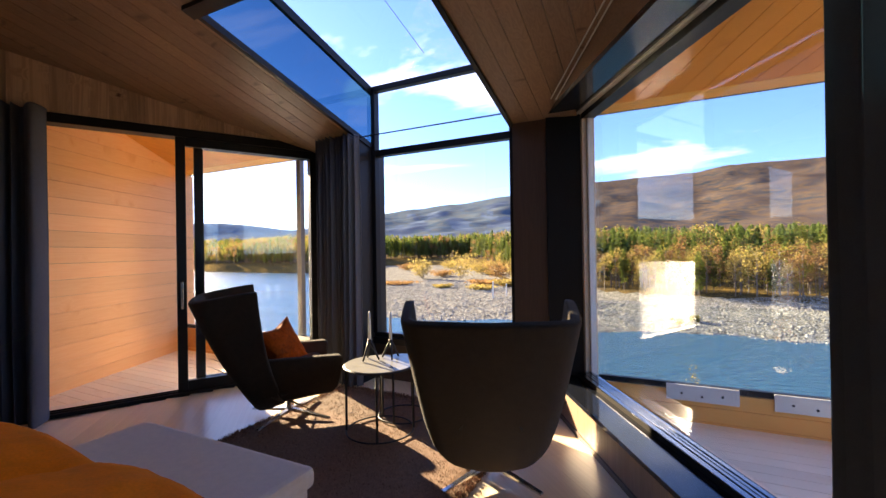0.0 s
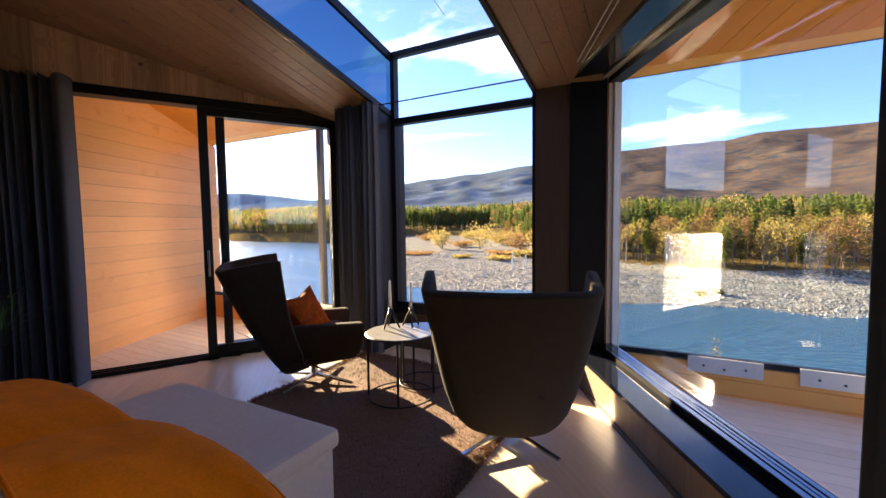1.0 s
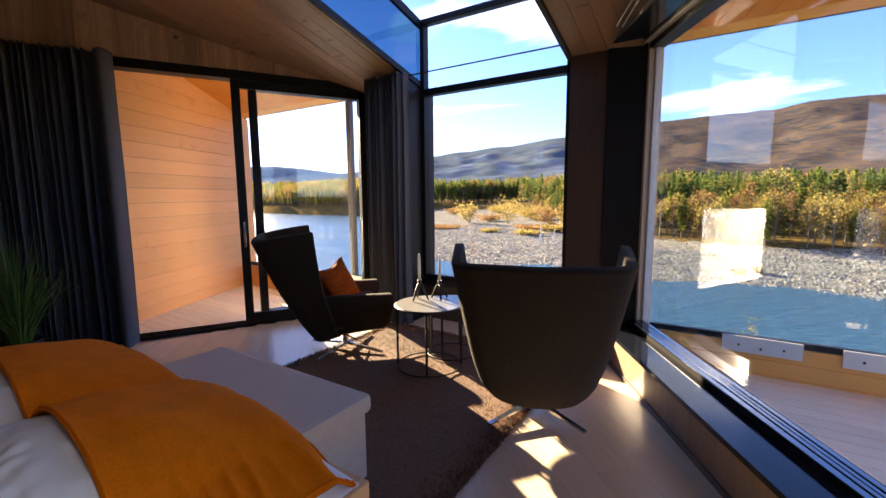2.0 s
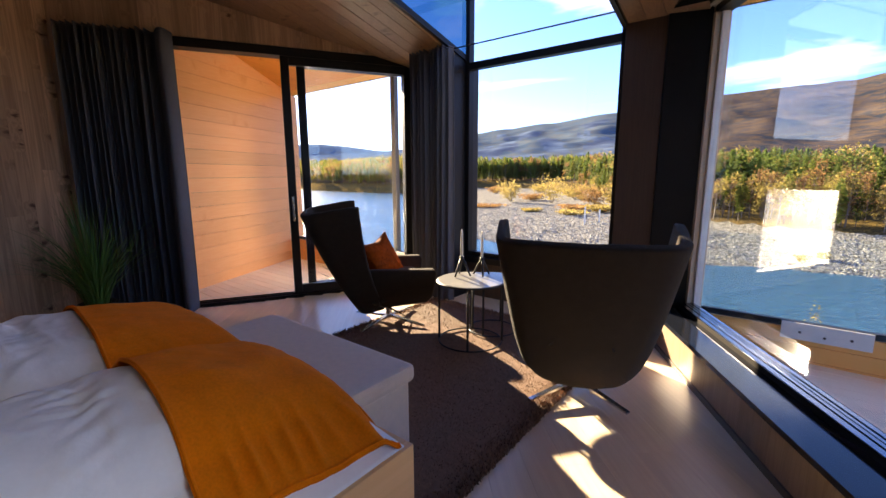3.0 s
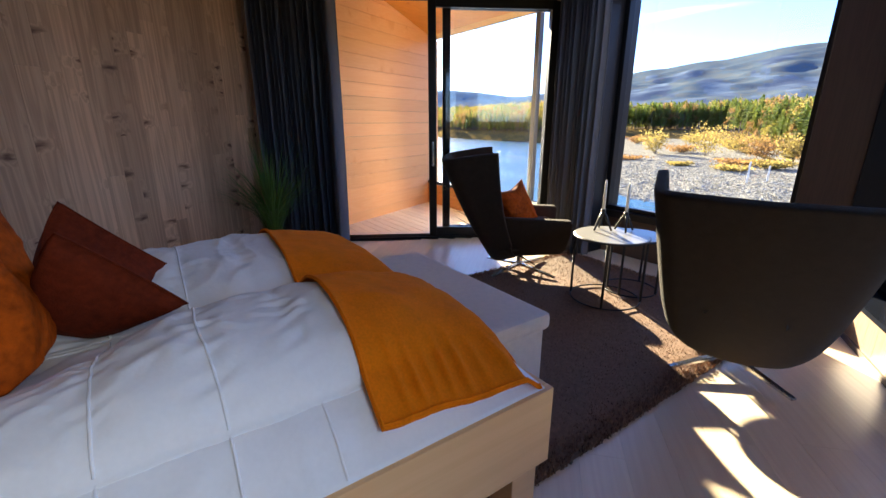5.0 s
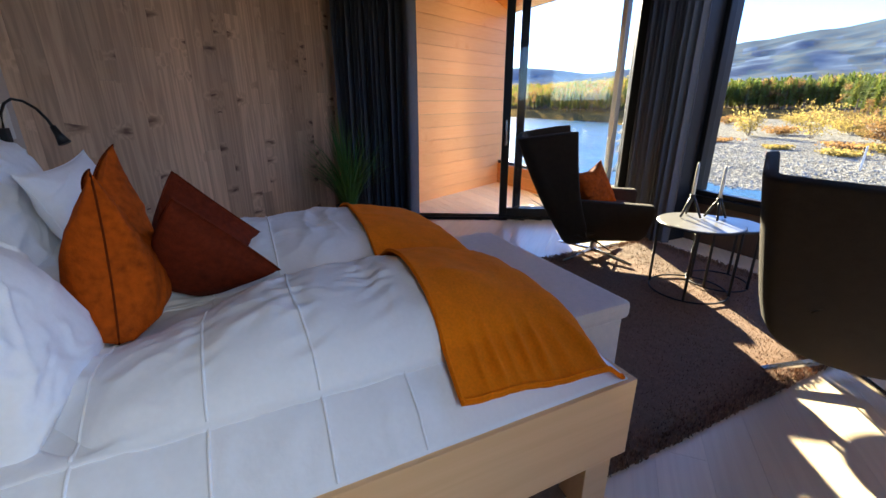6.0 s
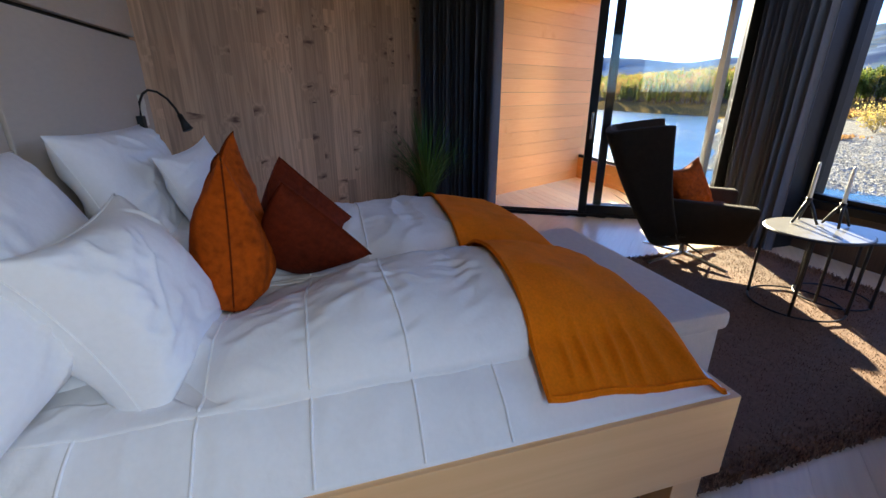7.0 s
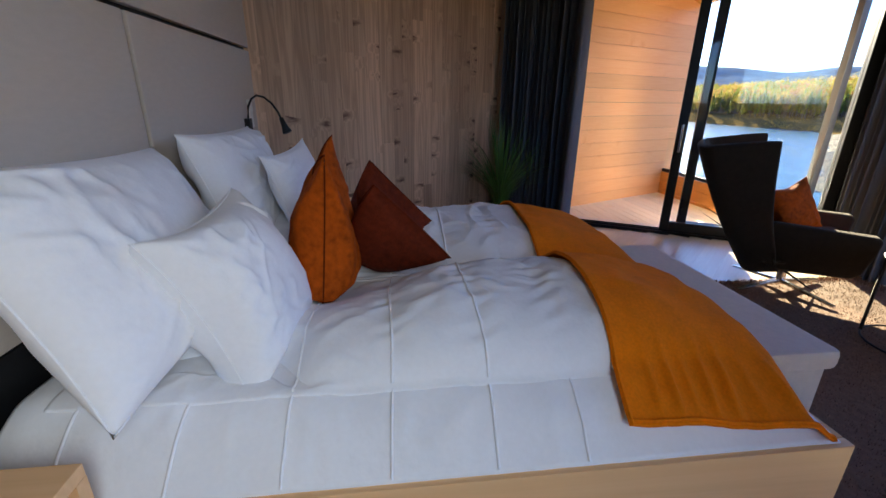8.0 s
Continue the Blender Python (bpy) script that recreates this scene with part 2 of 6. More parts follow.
VELVET_SEAM = material("dark_velvet_cord", (0.13, 0.020, 0.002), 0.85, 0, 0.2, 30, spec=0.1)
UPHOLSTERY = material("grey_beige_upholstery", (0.80, 0.685, 0.575), 0.9, 0, 0.08, 30, bump=0.25, bump_scale=600, sheen=0.0)
HEADBOARD = material("grey_woven_headboard", (0.56, 0.485, 0.42), 0.92, 0, 0.06, 20, stretch=(1, 1, 3), bump=0.2, bump_scale=420, sheen=0.0)
RUG = material("dark_brown_wool_pile", (0.25, 0.145, 0.093), 0.98, 0, 0.35, 40, island=0.65, sheen=0.0)
PLASTER = material("dark_plain_wall", (0.10, 0.075, 0.055), 0.8, 0, 0.1, 3)
TABLE_TOP = material("grey_lacquered_tabletop", (0.20, 0.195, 0.185), 0.35, 0, 0.1, 14)
WHITE_CANDLE = material("white_wax", (0.78, 0.76, 0.70), 0.5, 0, 0.03, 20)
PLATE = material("galvanised_plate", (0.62, 0.61, 0.58), 0.45, 0.2, 0.1, 12)
SKIRTING = material("taupe_skirting", (0.13, 0.10, 0.08), 0.5, 0, 0.12, 9)
ALUMINIUM = material("anodised_window_track", (0.27, 0.28, 0.305), 0.13, 1.0, 0.1, 12, rough_var=0.02)
GREY_METAL = material("grey_steel_post", (0.16, 0.15, 0.14), 0.35, 0.6, 0.1, 8)
PLANT = material("plant_blades", (0.085, 0.185, 0.035), 0.5, 0, 0.3, 10, island=0.35)
POT = material("dark_plant_pot", (0.03, 0.03, 0.032), 0.5, 0, 0.2, 10)
WHITE_PLASTIC = material("white_socket_plastic", (0.75, 0.73, 0.68), 0.4, 0, 0.02, 10)

# ---- builders ----
def box(bm, x0, y0, z0, x1, y1, z1, m=None, bevel=0.0):
    """A box between two corners, with its edges rounded a little where asked."""
    c = Matrix.Translation(((x0 + x1) / 2, (y0 + y1) / 2, (z0 + z1) / 2)) @ Matrix.Diagonal((abs(x1 - x0), abs(y1 - y0), abs(z1 - z0), 1))
    r = bmesh.ops.create_cube(bm, size=1.0, matrix=c)
    if bevel:
        edges = list({e for v in r["verts"] for e in v.link_edges})
        g = bmesh.ops.bevel(bm, geom=edges, offset=bevel, segments=2, affect='EDGES', profile=0.6)
        r = {"verts": list({v for f in g["faces"] for v in f.verts} | {v for v in r["verts"] if v.is_valid})}
    if m is not None:
        bmesh.ops.transform(bm, matrix=m, verts=r["verts"])
    return r["verts"]


def prism(bm, pts, z0, z1):
    """An upright prism on a plan; z0 and z1 are heights or functions of (x, y)."""
    lo = [bm.verts.new((x, y, z0(x, y) if callable(z0) else z0)) for x, y in pts]
    hi = [bm.verts.new((x, y, z1(x, y) if callable(z1) else z1)) for x, y in pts]
    bm.faces.new(lo[::-1]), bm.faces.new(hi)
    for k in range(len(pts)):
        j = (k + 1) % len(pts)
        bm.faces.new((lo[k], lo[j], hi[j], hi[k]))
    bmesh.ops.recalc_face_normals(bm, faces=bm.faces)


def tube(bm, pts, radius, sides=8, taper=None):
    """A round bar along a line of points."""
    rings, n = [], len(pts)
    pts = [Vector(p) for p in pts]
    up = Vector((0, 0, 1))
    for k, p in enumerate(pts):
        d = (pts[min(k + 1, n - 1)] - pts[max(k - 1, 0)]).normalized()
        ref = up if abs(d.z) < 0.95 else Vector((1, 0, 0))
        u = d.cross(ref).normalized()
        v = d.cross(u)
        r = radius * (taper[k] if taper else 1.0)
        rings.append([bm.verts.new(p + r * (math.cos(a) * u + math.sin(a) * v)) for a in [2 * math.pi * i / sides for i in range(sides)]])
    for a, b in zip(rings, rings[1:]):
        for i in range(sides):
            bm.faces.new((a[i], a[(i + 1) % sides], b[(i + 1) % sides], b[i]))
    bm.faces.new(rings[0][::-1]), bm.faces.new(rings[-1])


def lathe(bm, profile, cx=0.0, cy=0.0, sides=32):
    """A turned body from (radius, height) pairs."""
    rings = [[bm.verts.new((cx + max(r, 1e-4) * math.cos(2 * math.pi * i / sides), cy + max(r, 1e-4) * math.sin(2 * math.pi * i / sides), z)) for i in range(sides)] for r, z in profile]
    for a, b in zip(rings, rings[1:]):
        for i in range(sides):
            bm.faces.new((a[i], a[(i + 1) % sides], b[(i + 1) % sides], b[i]))
    bm.faces.new(rings[0][::-1]), bm.faces.new(rings[-1])


def link(name, bm, mat, parent=None, label="", category="", group="", kind="", smooth=False, m=None):
    me = bpy.data.meshes.new(name)
    bm.to_mesh(me)
    bm.free()
    if smooth:
        me.polygons.foreach_set("use_smooth", [True] * len(me.polygons))
    me.materials.append(mat)
    ob = new(name, me)
    if parent is not None:
        ob.parent = parent
    if m is not None:
        ob.matrix_basis = m
    return tagged(ob, label, category, group, kind)


def part(name, bm, mat, parent, label="", smooth=False, m=None):
    """One mesh under a thing or under a part."""
    return link(name, bm, mat, parent, label, smooth=smooth, m=m)


def thing(name, label, category, m=None, group="", kind=""):
    """An empty at the base of a thing, which carries its parts."""
    ob = new(name)
    ob.empty_display_size = 0.1
    if m is not None:
        ob.matrix_basis = m
    return tagged(ob, label, category, group, kind)


def boxes(*args, m=None, bevel=0.0):
    bm = bmesh.new()
    for a in args:
        box(bm, *a, m=m, bevel=bevel)
    return bm


def on_wall(p, deg):
    """The frame of a wall: x along it, y outwards, z up."""
    return Matrix.Translation((p[0], p[1], 0)) @ Matrix.Rotation(radians(deg), 4, 'Z')


# ---- plan ----
SLOPE = 0.25


def ceil_z(x, y):
    return 2.53 + SLOPE * (3.85 - y)


A = (-3.36, -1.21)                       # head wall meets board wall
B = (-5.13, 0.96)                        # board wall meets door wall
C = (-3.47, 3.835)                       # door wall meets bay
D = (-0.675, 3.50)                       # bay meets window wall
E = (2.045, -1.21)                       # window wall meets head wall
BAY0, BAY1, BAY_Y = -2.765, -1.165, 3.86
SILL = 0.28
RIGHT = on_wall(D, -60.0)
DOOR = on_wall(B, 60.0)
BOARD = on_wall(A, math.degrees(math.atan2(B[1] - A[1], B[0] - A[0])))
RIGHT_LEN = 5.44
DOOR_LEN = math.dist(B, C)
BOARD_LEN = math.dist(A, B)
THICK = 0.36

# ---- floor, ceiling, walls ----
bm = bmesh.new()
prism(bm, [(-5.6, -1.6), (2.4, -1.6), (2.4, -1.2), (-0.36, 3.6), (-0.5, 3.95), (-3.9, 3.95), (-5.6, 1.0)], -0.25, -0.018)
floor = link("floor", bm, FLOOR_WOOD, label="pale whitewashed oak plank floor", category="floor", kind="structure")

def room_span(x):
    """The stretch in y that the ceiling covers at x."""
    lo = -1.45
    if x < A[0]:
        lo = A[1] + (x - A[0]) * (B[1] - A[1]) / (B[0] - A[0]) - 0.25
    hi = 3.92
    if x < C[0] + 0.2:
        hi = B[1] + (x - B[0] + 0.2) * math.tan(radians(60)) + 0.1
    if x > -0.55:
        hi = D[1] - (x - D[0] - 0.22) * math.tan(radians(60))
    return lo, min(hi, 3.92)


SKY_Y0 = 1.86
bm = bmesh.new()
w, x = 0.142, -5.40
rng = random.Random(4)
while x < 2.3:
    x1 = x + w - 0.004
    for a, b in ((x, min(x1, BAY0)), (max(x, BAY0), min(x1, BAY1)), (max(x, BAY1), x1)):
        if b - a < 0.004:
            continue
        lo, hi = room_span((a + b) / 2)
        if a >= BAY0 - 1e-6 and b <= BAY1 + 1e-6:
            hi = SKY_Y0
        if hi - lo < 0.1:
            continue
        d = rng.uniform(0, 0.002)
        for y0, y1 in ((lo, hi),):
            v = [bm.verts.new((xx, yy, ceil_z(xx, yy) + dz + d)) for dz in (0, 0.02) for xx, yy in ((a, y0), (b, y0), (b, y1), (a, y1))]
            for f in ((3, 2, 1, 0), (4, 5, 6, 7), (0, 1, 5, 4), (1, 2, 6, 5), (2, 3, 7, 6), (3, 0, 4, 7)):
                bm.faces.new([v[i] for i in f])
    x += w
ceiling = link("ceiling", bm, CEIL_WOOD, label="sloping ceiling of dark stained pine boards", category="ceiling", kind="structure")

# the roof over all, with the hole of the roof light; it thins towards the glass
EAVE_Y, SOFFIT = 4.17, 0.17
bm = bmesh.new()
lo_f = lambda x, y: ceil_z(x, y) + SOFFIT + 0.028
hi_f = lambda x, y: ceil_z(x, y) + SOFFIT + 0.11
for pts in ([(-8.6, -1.8), (BAY0 - 0.6, -1.8), (BAY0 - 0.6, EAVE_Y), (-8.6, EAVE_Y)], [(BAY1 + 0.6, -1.8), (4.5, -1.8), (4.5, EAVE_Y), (BAY1 + 0.6, EAVE_Y)],
            [(BAY0 - 0.6, -1.8), (BAY1 + 0.6, -1.8), (BAY1 + 0.6, SKY_Y0 - 0.1), (BAY0 - 0.6, SKY_Y0 - 0.1)]):
    prism(bm, pts, lo_f, hi_f)
for pts in ([(BAY0 - 0.6, SKY_Y0 - 0.1), (BAY0 - 0.02, SKY_Y0 - 0.1), (BAY0 - 0.02, 3.97), (BAY0 - 0.6, 3.97)], [(BAY1 + 0.02, SKY_Y0 - 0.1), (BAY1 + 0.6, SKY_Y0 - 0.1), (BAY1 + 0.6, 3.97), (BAY1 + 0.02, 3.97)]):
    prism(bm, pts, lambda x, y: ceil_z(x, y) + 0.035, lambda x, y: ceil_z(x, y) + 0.06)
for x0, x1 in ((BAY0 - 0.62, BAY0 - 0.6), (BAY1 + 0.6, BAY1 + 0.62)):
    prism(bm, [(x0, SKY_Y0 - 0.1), (x1, SKY_Y0 - 0.1), (x1, 3.97), (x0, 3.97)], lambda x, y: ceil_z(x, y) + 0.035, hi_f)
roof = link("roof", bm, BLACK_SOFT, label="dark roof slab with an overhang over the decks", category="roof", kind="structure")


def backing(name, label, frame_m, s0, s1, z0=0.0, z1=None, n0=0.024, n1=THICK):
    """The core of a wall behind its boards, up to the slope of the roof."""
    bm = bmesh.new()
    pts = [(frame_m @ Vector((s, n, 0))).to_2d()[:] for s, n in ((s0, n0), (s1, n0), (s1, n1), (s0, n1))]
    prism(bm, pts, z0, (lambda x, y: ceil_z(x, y) + SOFFIT + 0.026) if z1 is None else z1)
    return link(name, bm, PLASTER, label=label, category="wall", kind="structure")


wall_board = backing("wall_west", "wall clad in vertical stained pine boards", BOARD, -0.3, BOARD_LEN + 0.3)
wall_head = backing("wall_south", "plain wall behind the bed's headboard", on_wall(E, 180.0), -0.4, math.dist(E, A) + 0.4)
DOOR_S0, DOOR_S1, DOOR_TOP = 0.10, 3.33, 2.64
wall_door = backing("wall_door", "pine-clad wall over the sliding door", DOOR, -0.4, DOOR_LEN + 0.12, DOOR_TOP + 0.001)
W_S0, W_S1, W_TOP = 0.03, 4.35, 2.56
wall_right = backing("wall_east", "solid pine-clad wall beside the large window", RIGHT, W_S1, RIGHT_LEN + 0.5)
wall_low = backing("wall_east_low", "low wall under the large window, clad in dark boards", RIGHT, -0.18, W_S1, 0.0, SILL - 0.03)

# ---- bay with its window and roof light ----
BAY_TOP = 0.63                            # height of the roof light over the ceiling
bm = bmesh.new()
# stretch beyond y 3.93 is an added unseen fin that shades the right deck
prism(bm, [(BAY1 + 0.012, 3.80), (-0.836, 3.80), (-0.53, 3.86), (-0.53, 3.93), (-0.68, 3.93), (-0.68, 4.33), (BAY1 + 0.012, 4.33)], 0.0, lambda x, y: ceil_z(x, y) + 0.03)
post_right = link("wall_bay_right", bm, DARK_WOOD, label="dark wooden pier between bay window and large window", category="wall", kind="structure")
bm = bmesh.new()
prism(bm, [(-3.46, 3.84), (-3.33, 3.62), (BAY0, 3.62), (BAY0, 4.08), (-3.52, 4.08)], 0.0, lambda x, y: ceil_z(x, y) + 0.03)
post_left = link("wall_bay_left", bm, BLACK_SOFT, label="black panelled pier between sliding door and bay window", category="wall", kind="structure")
bm = boxes((BAY0, BAY_Y, 0, BAY1, BAY_Y + 0.10, 0.385))
wall_bay = link("wall_bay_low", bm, DARK_WOOD, label="low dark wall under the bay window", category="wall", kind="structure")


def bay_glass(pts):
    bm = bmesh.new()
    bm.faces.new([bm.verts.new(p) for p in pts])
    return bm


def top_z(y, d=0.0):
    return ceil_z(0, y) + BAY_TOP + d


window_bay = thing("window_bay", "tall black-framed bay window that turns up into a roof light", "window", kind="structure")
part("sill_frame", boxes((BAY0, BAY_Y - 0.04, 0.385, BAY1, BAY_Y + 0.07, 0.455), (BAY0, BAY_Y, 0.455, BAY1, BAY_Y + 0.07, 0.50), bevel=0.004), BLACK, window_bay)
part("transom", boxes((BAY0 + 0.05, BAY_Y - 0.03, 2.425, BAY1, BAY_Y + 0.06, 2.495), bevel=0.006), BLACK, window_bay)
part("head_bar", boxes((BAY0, BAY_Y - 0.03, top_z(BAY_Y) - 0.02, BAY1, BAY_Y + 0.05, top_z(BAY_Y) + 0.04), bevel=0.006), BLACK, window_bay)
part("jamb", boxes((BAY0, BAY_Y - 0.03, 0.50, BAY0 + 0.05, BAY_Y + 0.06, top_z(BAY_Y) + 0.02), bevel=0.006), BLACK, window_bay)
part("jamb", boxes((BAY1 - 0.03, BAY_Y - 0.03, 0.50, BAY1, BAY_Y + 0.06, top_z(BAY_Y) + 0.02), bevel=0.006), BLACK, window_bay)
part("pane", bay_glass([(BAY0 + 0.05, BAY_Y + 0.02, 0.50), (BAY1 - 0.03, BAY_Y + 0.02, 0.50), (BAY1 - 0.03, BAY_Y + 0.02, 2.425), (BAY0 + 0.05, BAY_Y + 0.02, 2.425)]), GLASS, window_bay)
part("pane", bay_glass([(BAY0 + 0.05, BAY_Y + 0.02, 2.495), (BAY1 - 0.03, BAY_Y + 0.02, 2.495), (BAY1 - 0.03, BAY_Y + 0.02, top_z(BAY_Y) - 0.02), (BAY0 + 0.05, BAY_Y + 0.02, top_z(BAY_Y) - 0.02)]), GLASS, window_bay)
# glazed sides of the roof light
for xs, name in ((BAY0, "side_frame"), (BAY1, "side_frame")):
    e = 0.018
    bm = bmesh.new()
    for lo, hi in ((-0.02, 0.035), (BAY_TOP - 0.05, BAY_TOP + 0.03)):
        v = [bm.verts.new((xs + dx, y, ceil_z(0, y) + dz)) for y in (SKY_Y0 - 0.03, BAY_Y + 0.04) for dx, dz in ((-e, lo), (e, lo), (e, hi), (-e, hi))]
        for f in ((0, 1, 2, 3), (7, 6, 5, 4), (0, 4, 5, 1), (1, 5, 6, 2), (2, 6, 7, 3), (3, 7, 4, 0)):
            bm.faces.new([v[i] for i in f])
    part(name, bm, BLACK, window_bay)
    part("side_pane", bay_glass([(xs, SKY_Y0, ceil_z(0, SKY_Y0) + 0.02), (xs, BAY_Y, ceil_z(0, BAY_Y) + 0.02), (xs, BAY_Y, top_z(BAY_Y)), (xs, SKY_Y0, top_z(SKY_Y0))][::1 if xs == BAY0 else -1]), TINTED, window_bay)
bm = bmesh.new()
for y0, y1 in ((SKY_Y0 - 0.09, SKY_Y0 - 0.0),):
    v = [bm.verts.new((x, y, ceil_z(0, y) + dz)) for x in (BAY0 - 0.04, BAY1 + 0.04) for y, dz in ((y0, -0.03), (y1, -0.03), (y1, BAY_TOP + 0.04), (y0, BAY_TOP + 0.04))]
    for f in ((0, 1, 2, 3), (7, 6, 5, 4), (0, 4, 5, 1), (1, 5, 6, 2), (2, 6, 7, 3), (3, 7, 4, 0)):
        bm.faces.new([v[i] for i in f])
part("end_frame", bm, BLACK, window_bay)
part("roof_pane", bay_glass([(BAY0, SKY_Y0, top_z(SKY_Y0, 0.02)), (BAY1, SKY_Y0, top_z(SKY_Y0, 0.02)), (BAY1, BAY_Y, top_z(BAY_Y, 0.02)), (BAY0, BAY_Y, top_z(BAY_Y, 0.02))][::-1]), GLASS, window_bay)
bm = bmesh.new()
tube(bm, [(BAY0 + 0.02, 3.60, ceil_z(0, 3.60) - 0.005), (BAY1, 3.60, ceil_z(0, 3.60) - 0.005)], 0.007, 8)
link("curtain_wire", bm, BLACK_SOFT, label="thin dark wire stretched across the bay at ceiling height", category="curtain wire")
bm = bmesh.new()
tube(bm, [(-1.93, SKY_Y0, top_z(SKY_Y0, 0.035)), (-1.93, 3.55, top_z(3.55, 0.035))], 0.003, 6)
part("joint_line", bm, BLACK_SOFT, window_bay)

# ---- large window ----
window_large = thing("window_large", "very large fixed window with a pale lining and black reveal", "window", m=RIGHT, kind="structure")
G0, G1, GN = -0.245, 4.30, 0.33
bm = bmesh.new()
prism(bm, [(-0.33, -0.02), (W_S1, -0.02), (W_S1, 0.30), (-0.23, 0.30)], SILL - 0.03, SILL)
part("sill", bm, BLACK_SILL, window_large, "glossy black window sill")
part("frame", boxes((G0, GN - 0.06, SILL - 0.01, G0 + 0.055, GN + 0.05, 2.55), bevel=0.004), FRAME_WOOD, window_large, "pale wooden lining")
part("frame", boxes((G0 + 0.055, GN - 0.02, SILL - 0.01, G0 + 0.075, GN + 0.03, 2.53), bevel=0.003), PLATE, window_large, "silvery gasket strip")
part("frame", boxes((G0, GN - 0.06, 2.50, G1, GN + 0.05, 2.56), bevel=0.004), BLACK, window_large)
part("frame", boxes((G1 - 0.06, GN - 0.06, SILL, G1, GN + 0.05, 2.50), bevel=0.004), BLACK, window_large)
part("upstand", boxes((G0 + 0.02, 0.205, SILL - 0.01, G1, 0.224, 0.314), bevel=0.002), BLACK_FLAT, window_large, "black upstand under the tracks")
part("track_bed", boxes((G0 + 0.06, 0.224, SILL - 0.01, G1, 0.345, 0.312)), BLACK, window_large)
for n0, n1, zt in ((0.203, 0.236, 0.321), (0.241, 0.262, 0.325), (0.268, 0.286, 0.325), (0.292, 0.318, 0.328)):
    part("bottom_track", boxes((G0 + 0.06, n0, 0.3125, G1, n1, zt), bevel=0.002), ALUMINIUM, window_large, "silvery aluminium track")
bm = bmesh.new()
bm.faces.new([bm.verts.new(p) for p in ((G0 + 0.06, GN, SILL + 0.03), (G1 - 0.04, GN, SILL + 0.03), (G1 - 0.04, GN, 2.52), (G0 + 0.06, GN, 2.52))])
part("pane", bm, COATED, window_large)
bm = bmesh.new()
bm.faces.new([bm.verts.new(p) for p in ((G0 + 0.06, GN + 0.035, SILL + 0.03), (G1 - 0.04, GN + 0.035, SILL + 0.03), (G1 - 0.04, GN + 0.035, 2.52), (G0 + 0.06, GN + 0.035, 2.52))])
part("pane", bm, GLASS, window_large)
bm = bmesh.new()
prism(bm, [(-0.33, 0.002), (W_S1, 0.002), (W_S1, THICK), (-0.26, THICK)], 2.562, 2.60)
part("reveal_head", bm, BLACK_SILL, window_large, "glossy black reveal")
for n0 in (0.235, 0.262, 0.289):
    part("top_track", boxes((G0 + 0.02, n0, 2.545, G1, n0 + 0.014, 2.5615), bevel=0.002), PLATE, window_large, "silvery aluminium track")
bm = bmesh.new()
pts = [(RIGHT @ Vector((s, n, 0))).to_2d()[:] for s, n in ((-0.33, 0.004), (W_S1, 0.004), (W_S1, 0.05), (-0.33, 0.05))]
prism(bm, pts, 2.601, lambda x, y: ceil_z(x, y) + 0.02)
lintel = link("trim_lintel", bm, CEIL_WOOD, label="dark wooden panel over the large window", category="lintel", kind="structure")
bm = bmesh.new()
prism(bm, [(-0.345, 0.0), (-0.325, 0.0), (-0.225, GN - 0.06), (-0.245, GN - 0.06)], SILL, 2.562)
part("reveal_side", bm, BLACK, window_large)
# curtain tracks on the ceiling
track = thing("curtain_track", "pair of slim pale curtain tracks on the sloping ceiling", "curtain track", m=RIGHT)
for n in (-0.01, -0.05):
    bm = bmesh.new()
    def tp(s, n=n):
        p = RIGHT @ Vector((s, n, 0))
        return (s, n, ceil_z(p.x, p.y) - 0.012)
    tube(bm, [tp(-0.02), tp(1.6), tp(3.4)], 0.006, 8)
    part("rail", bm, PLATE, track)

# ---- sliding door ----
door = thing("door_1", "black-framed glass sliding door standing half open to the deck", "sliding door", m=DOOR, kind="structure")
part("head_frame", boxes((DOOR_S0, 0.0, 2.555, DOOR_S1, 0.16, DOOR_TOP), bevel=0.004), BLACK, door)
part("side_frame", boxes((DOOR_S1 - 0.06, 0.0, 0.0, DOOR_S1, 0.16, 2.555), bevel=0.004), BLACK, door)
part("side_frame", boxes((DOOR_S0, 0.0, 0.0, DOOR_S0 + 0.075, 0.16, 2.555), bevel=0.004), BLACK, door)
part("threshold", boxes((DOOR_S0, 0.0, -0.015, DOOR_S1, 0.16, 0.022), (DOOR_S0, 0.03, 0.022, DOOR_S1, 0.04, 0.034), (DOOR_S0, 0.10, 0.022, DOOR_S1, 0.11, 0.034), bevel=0.003), BLACK, door)
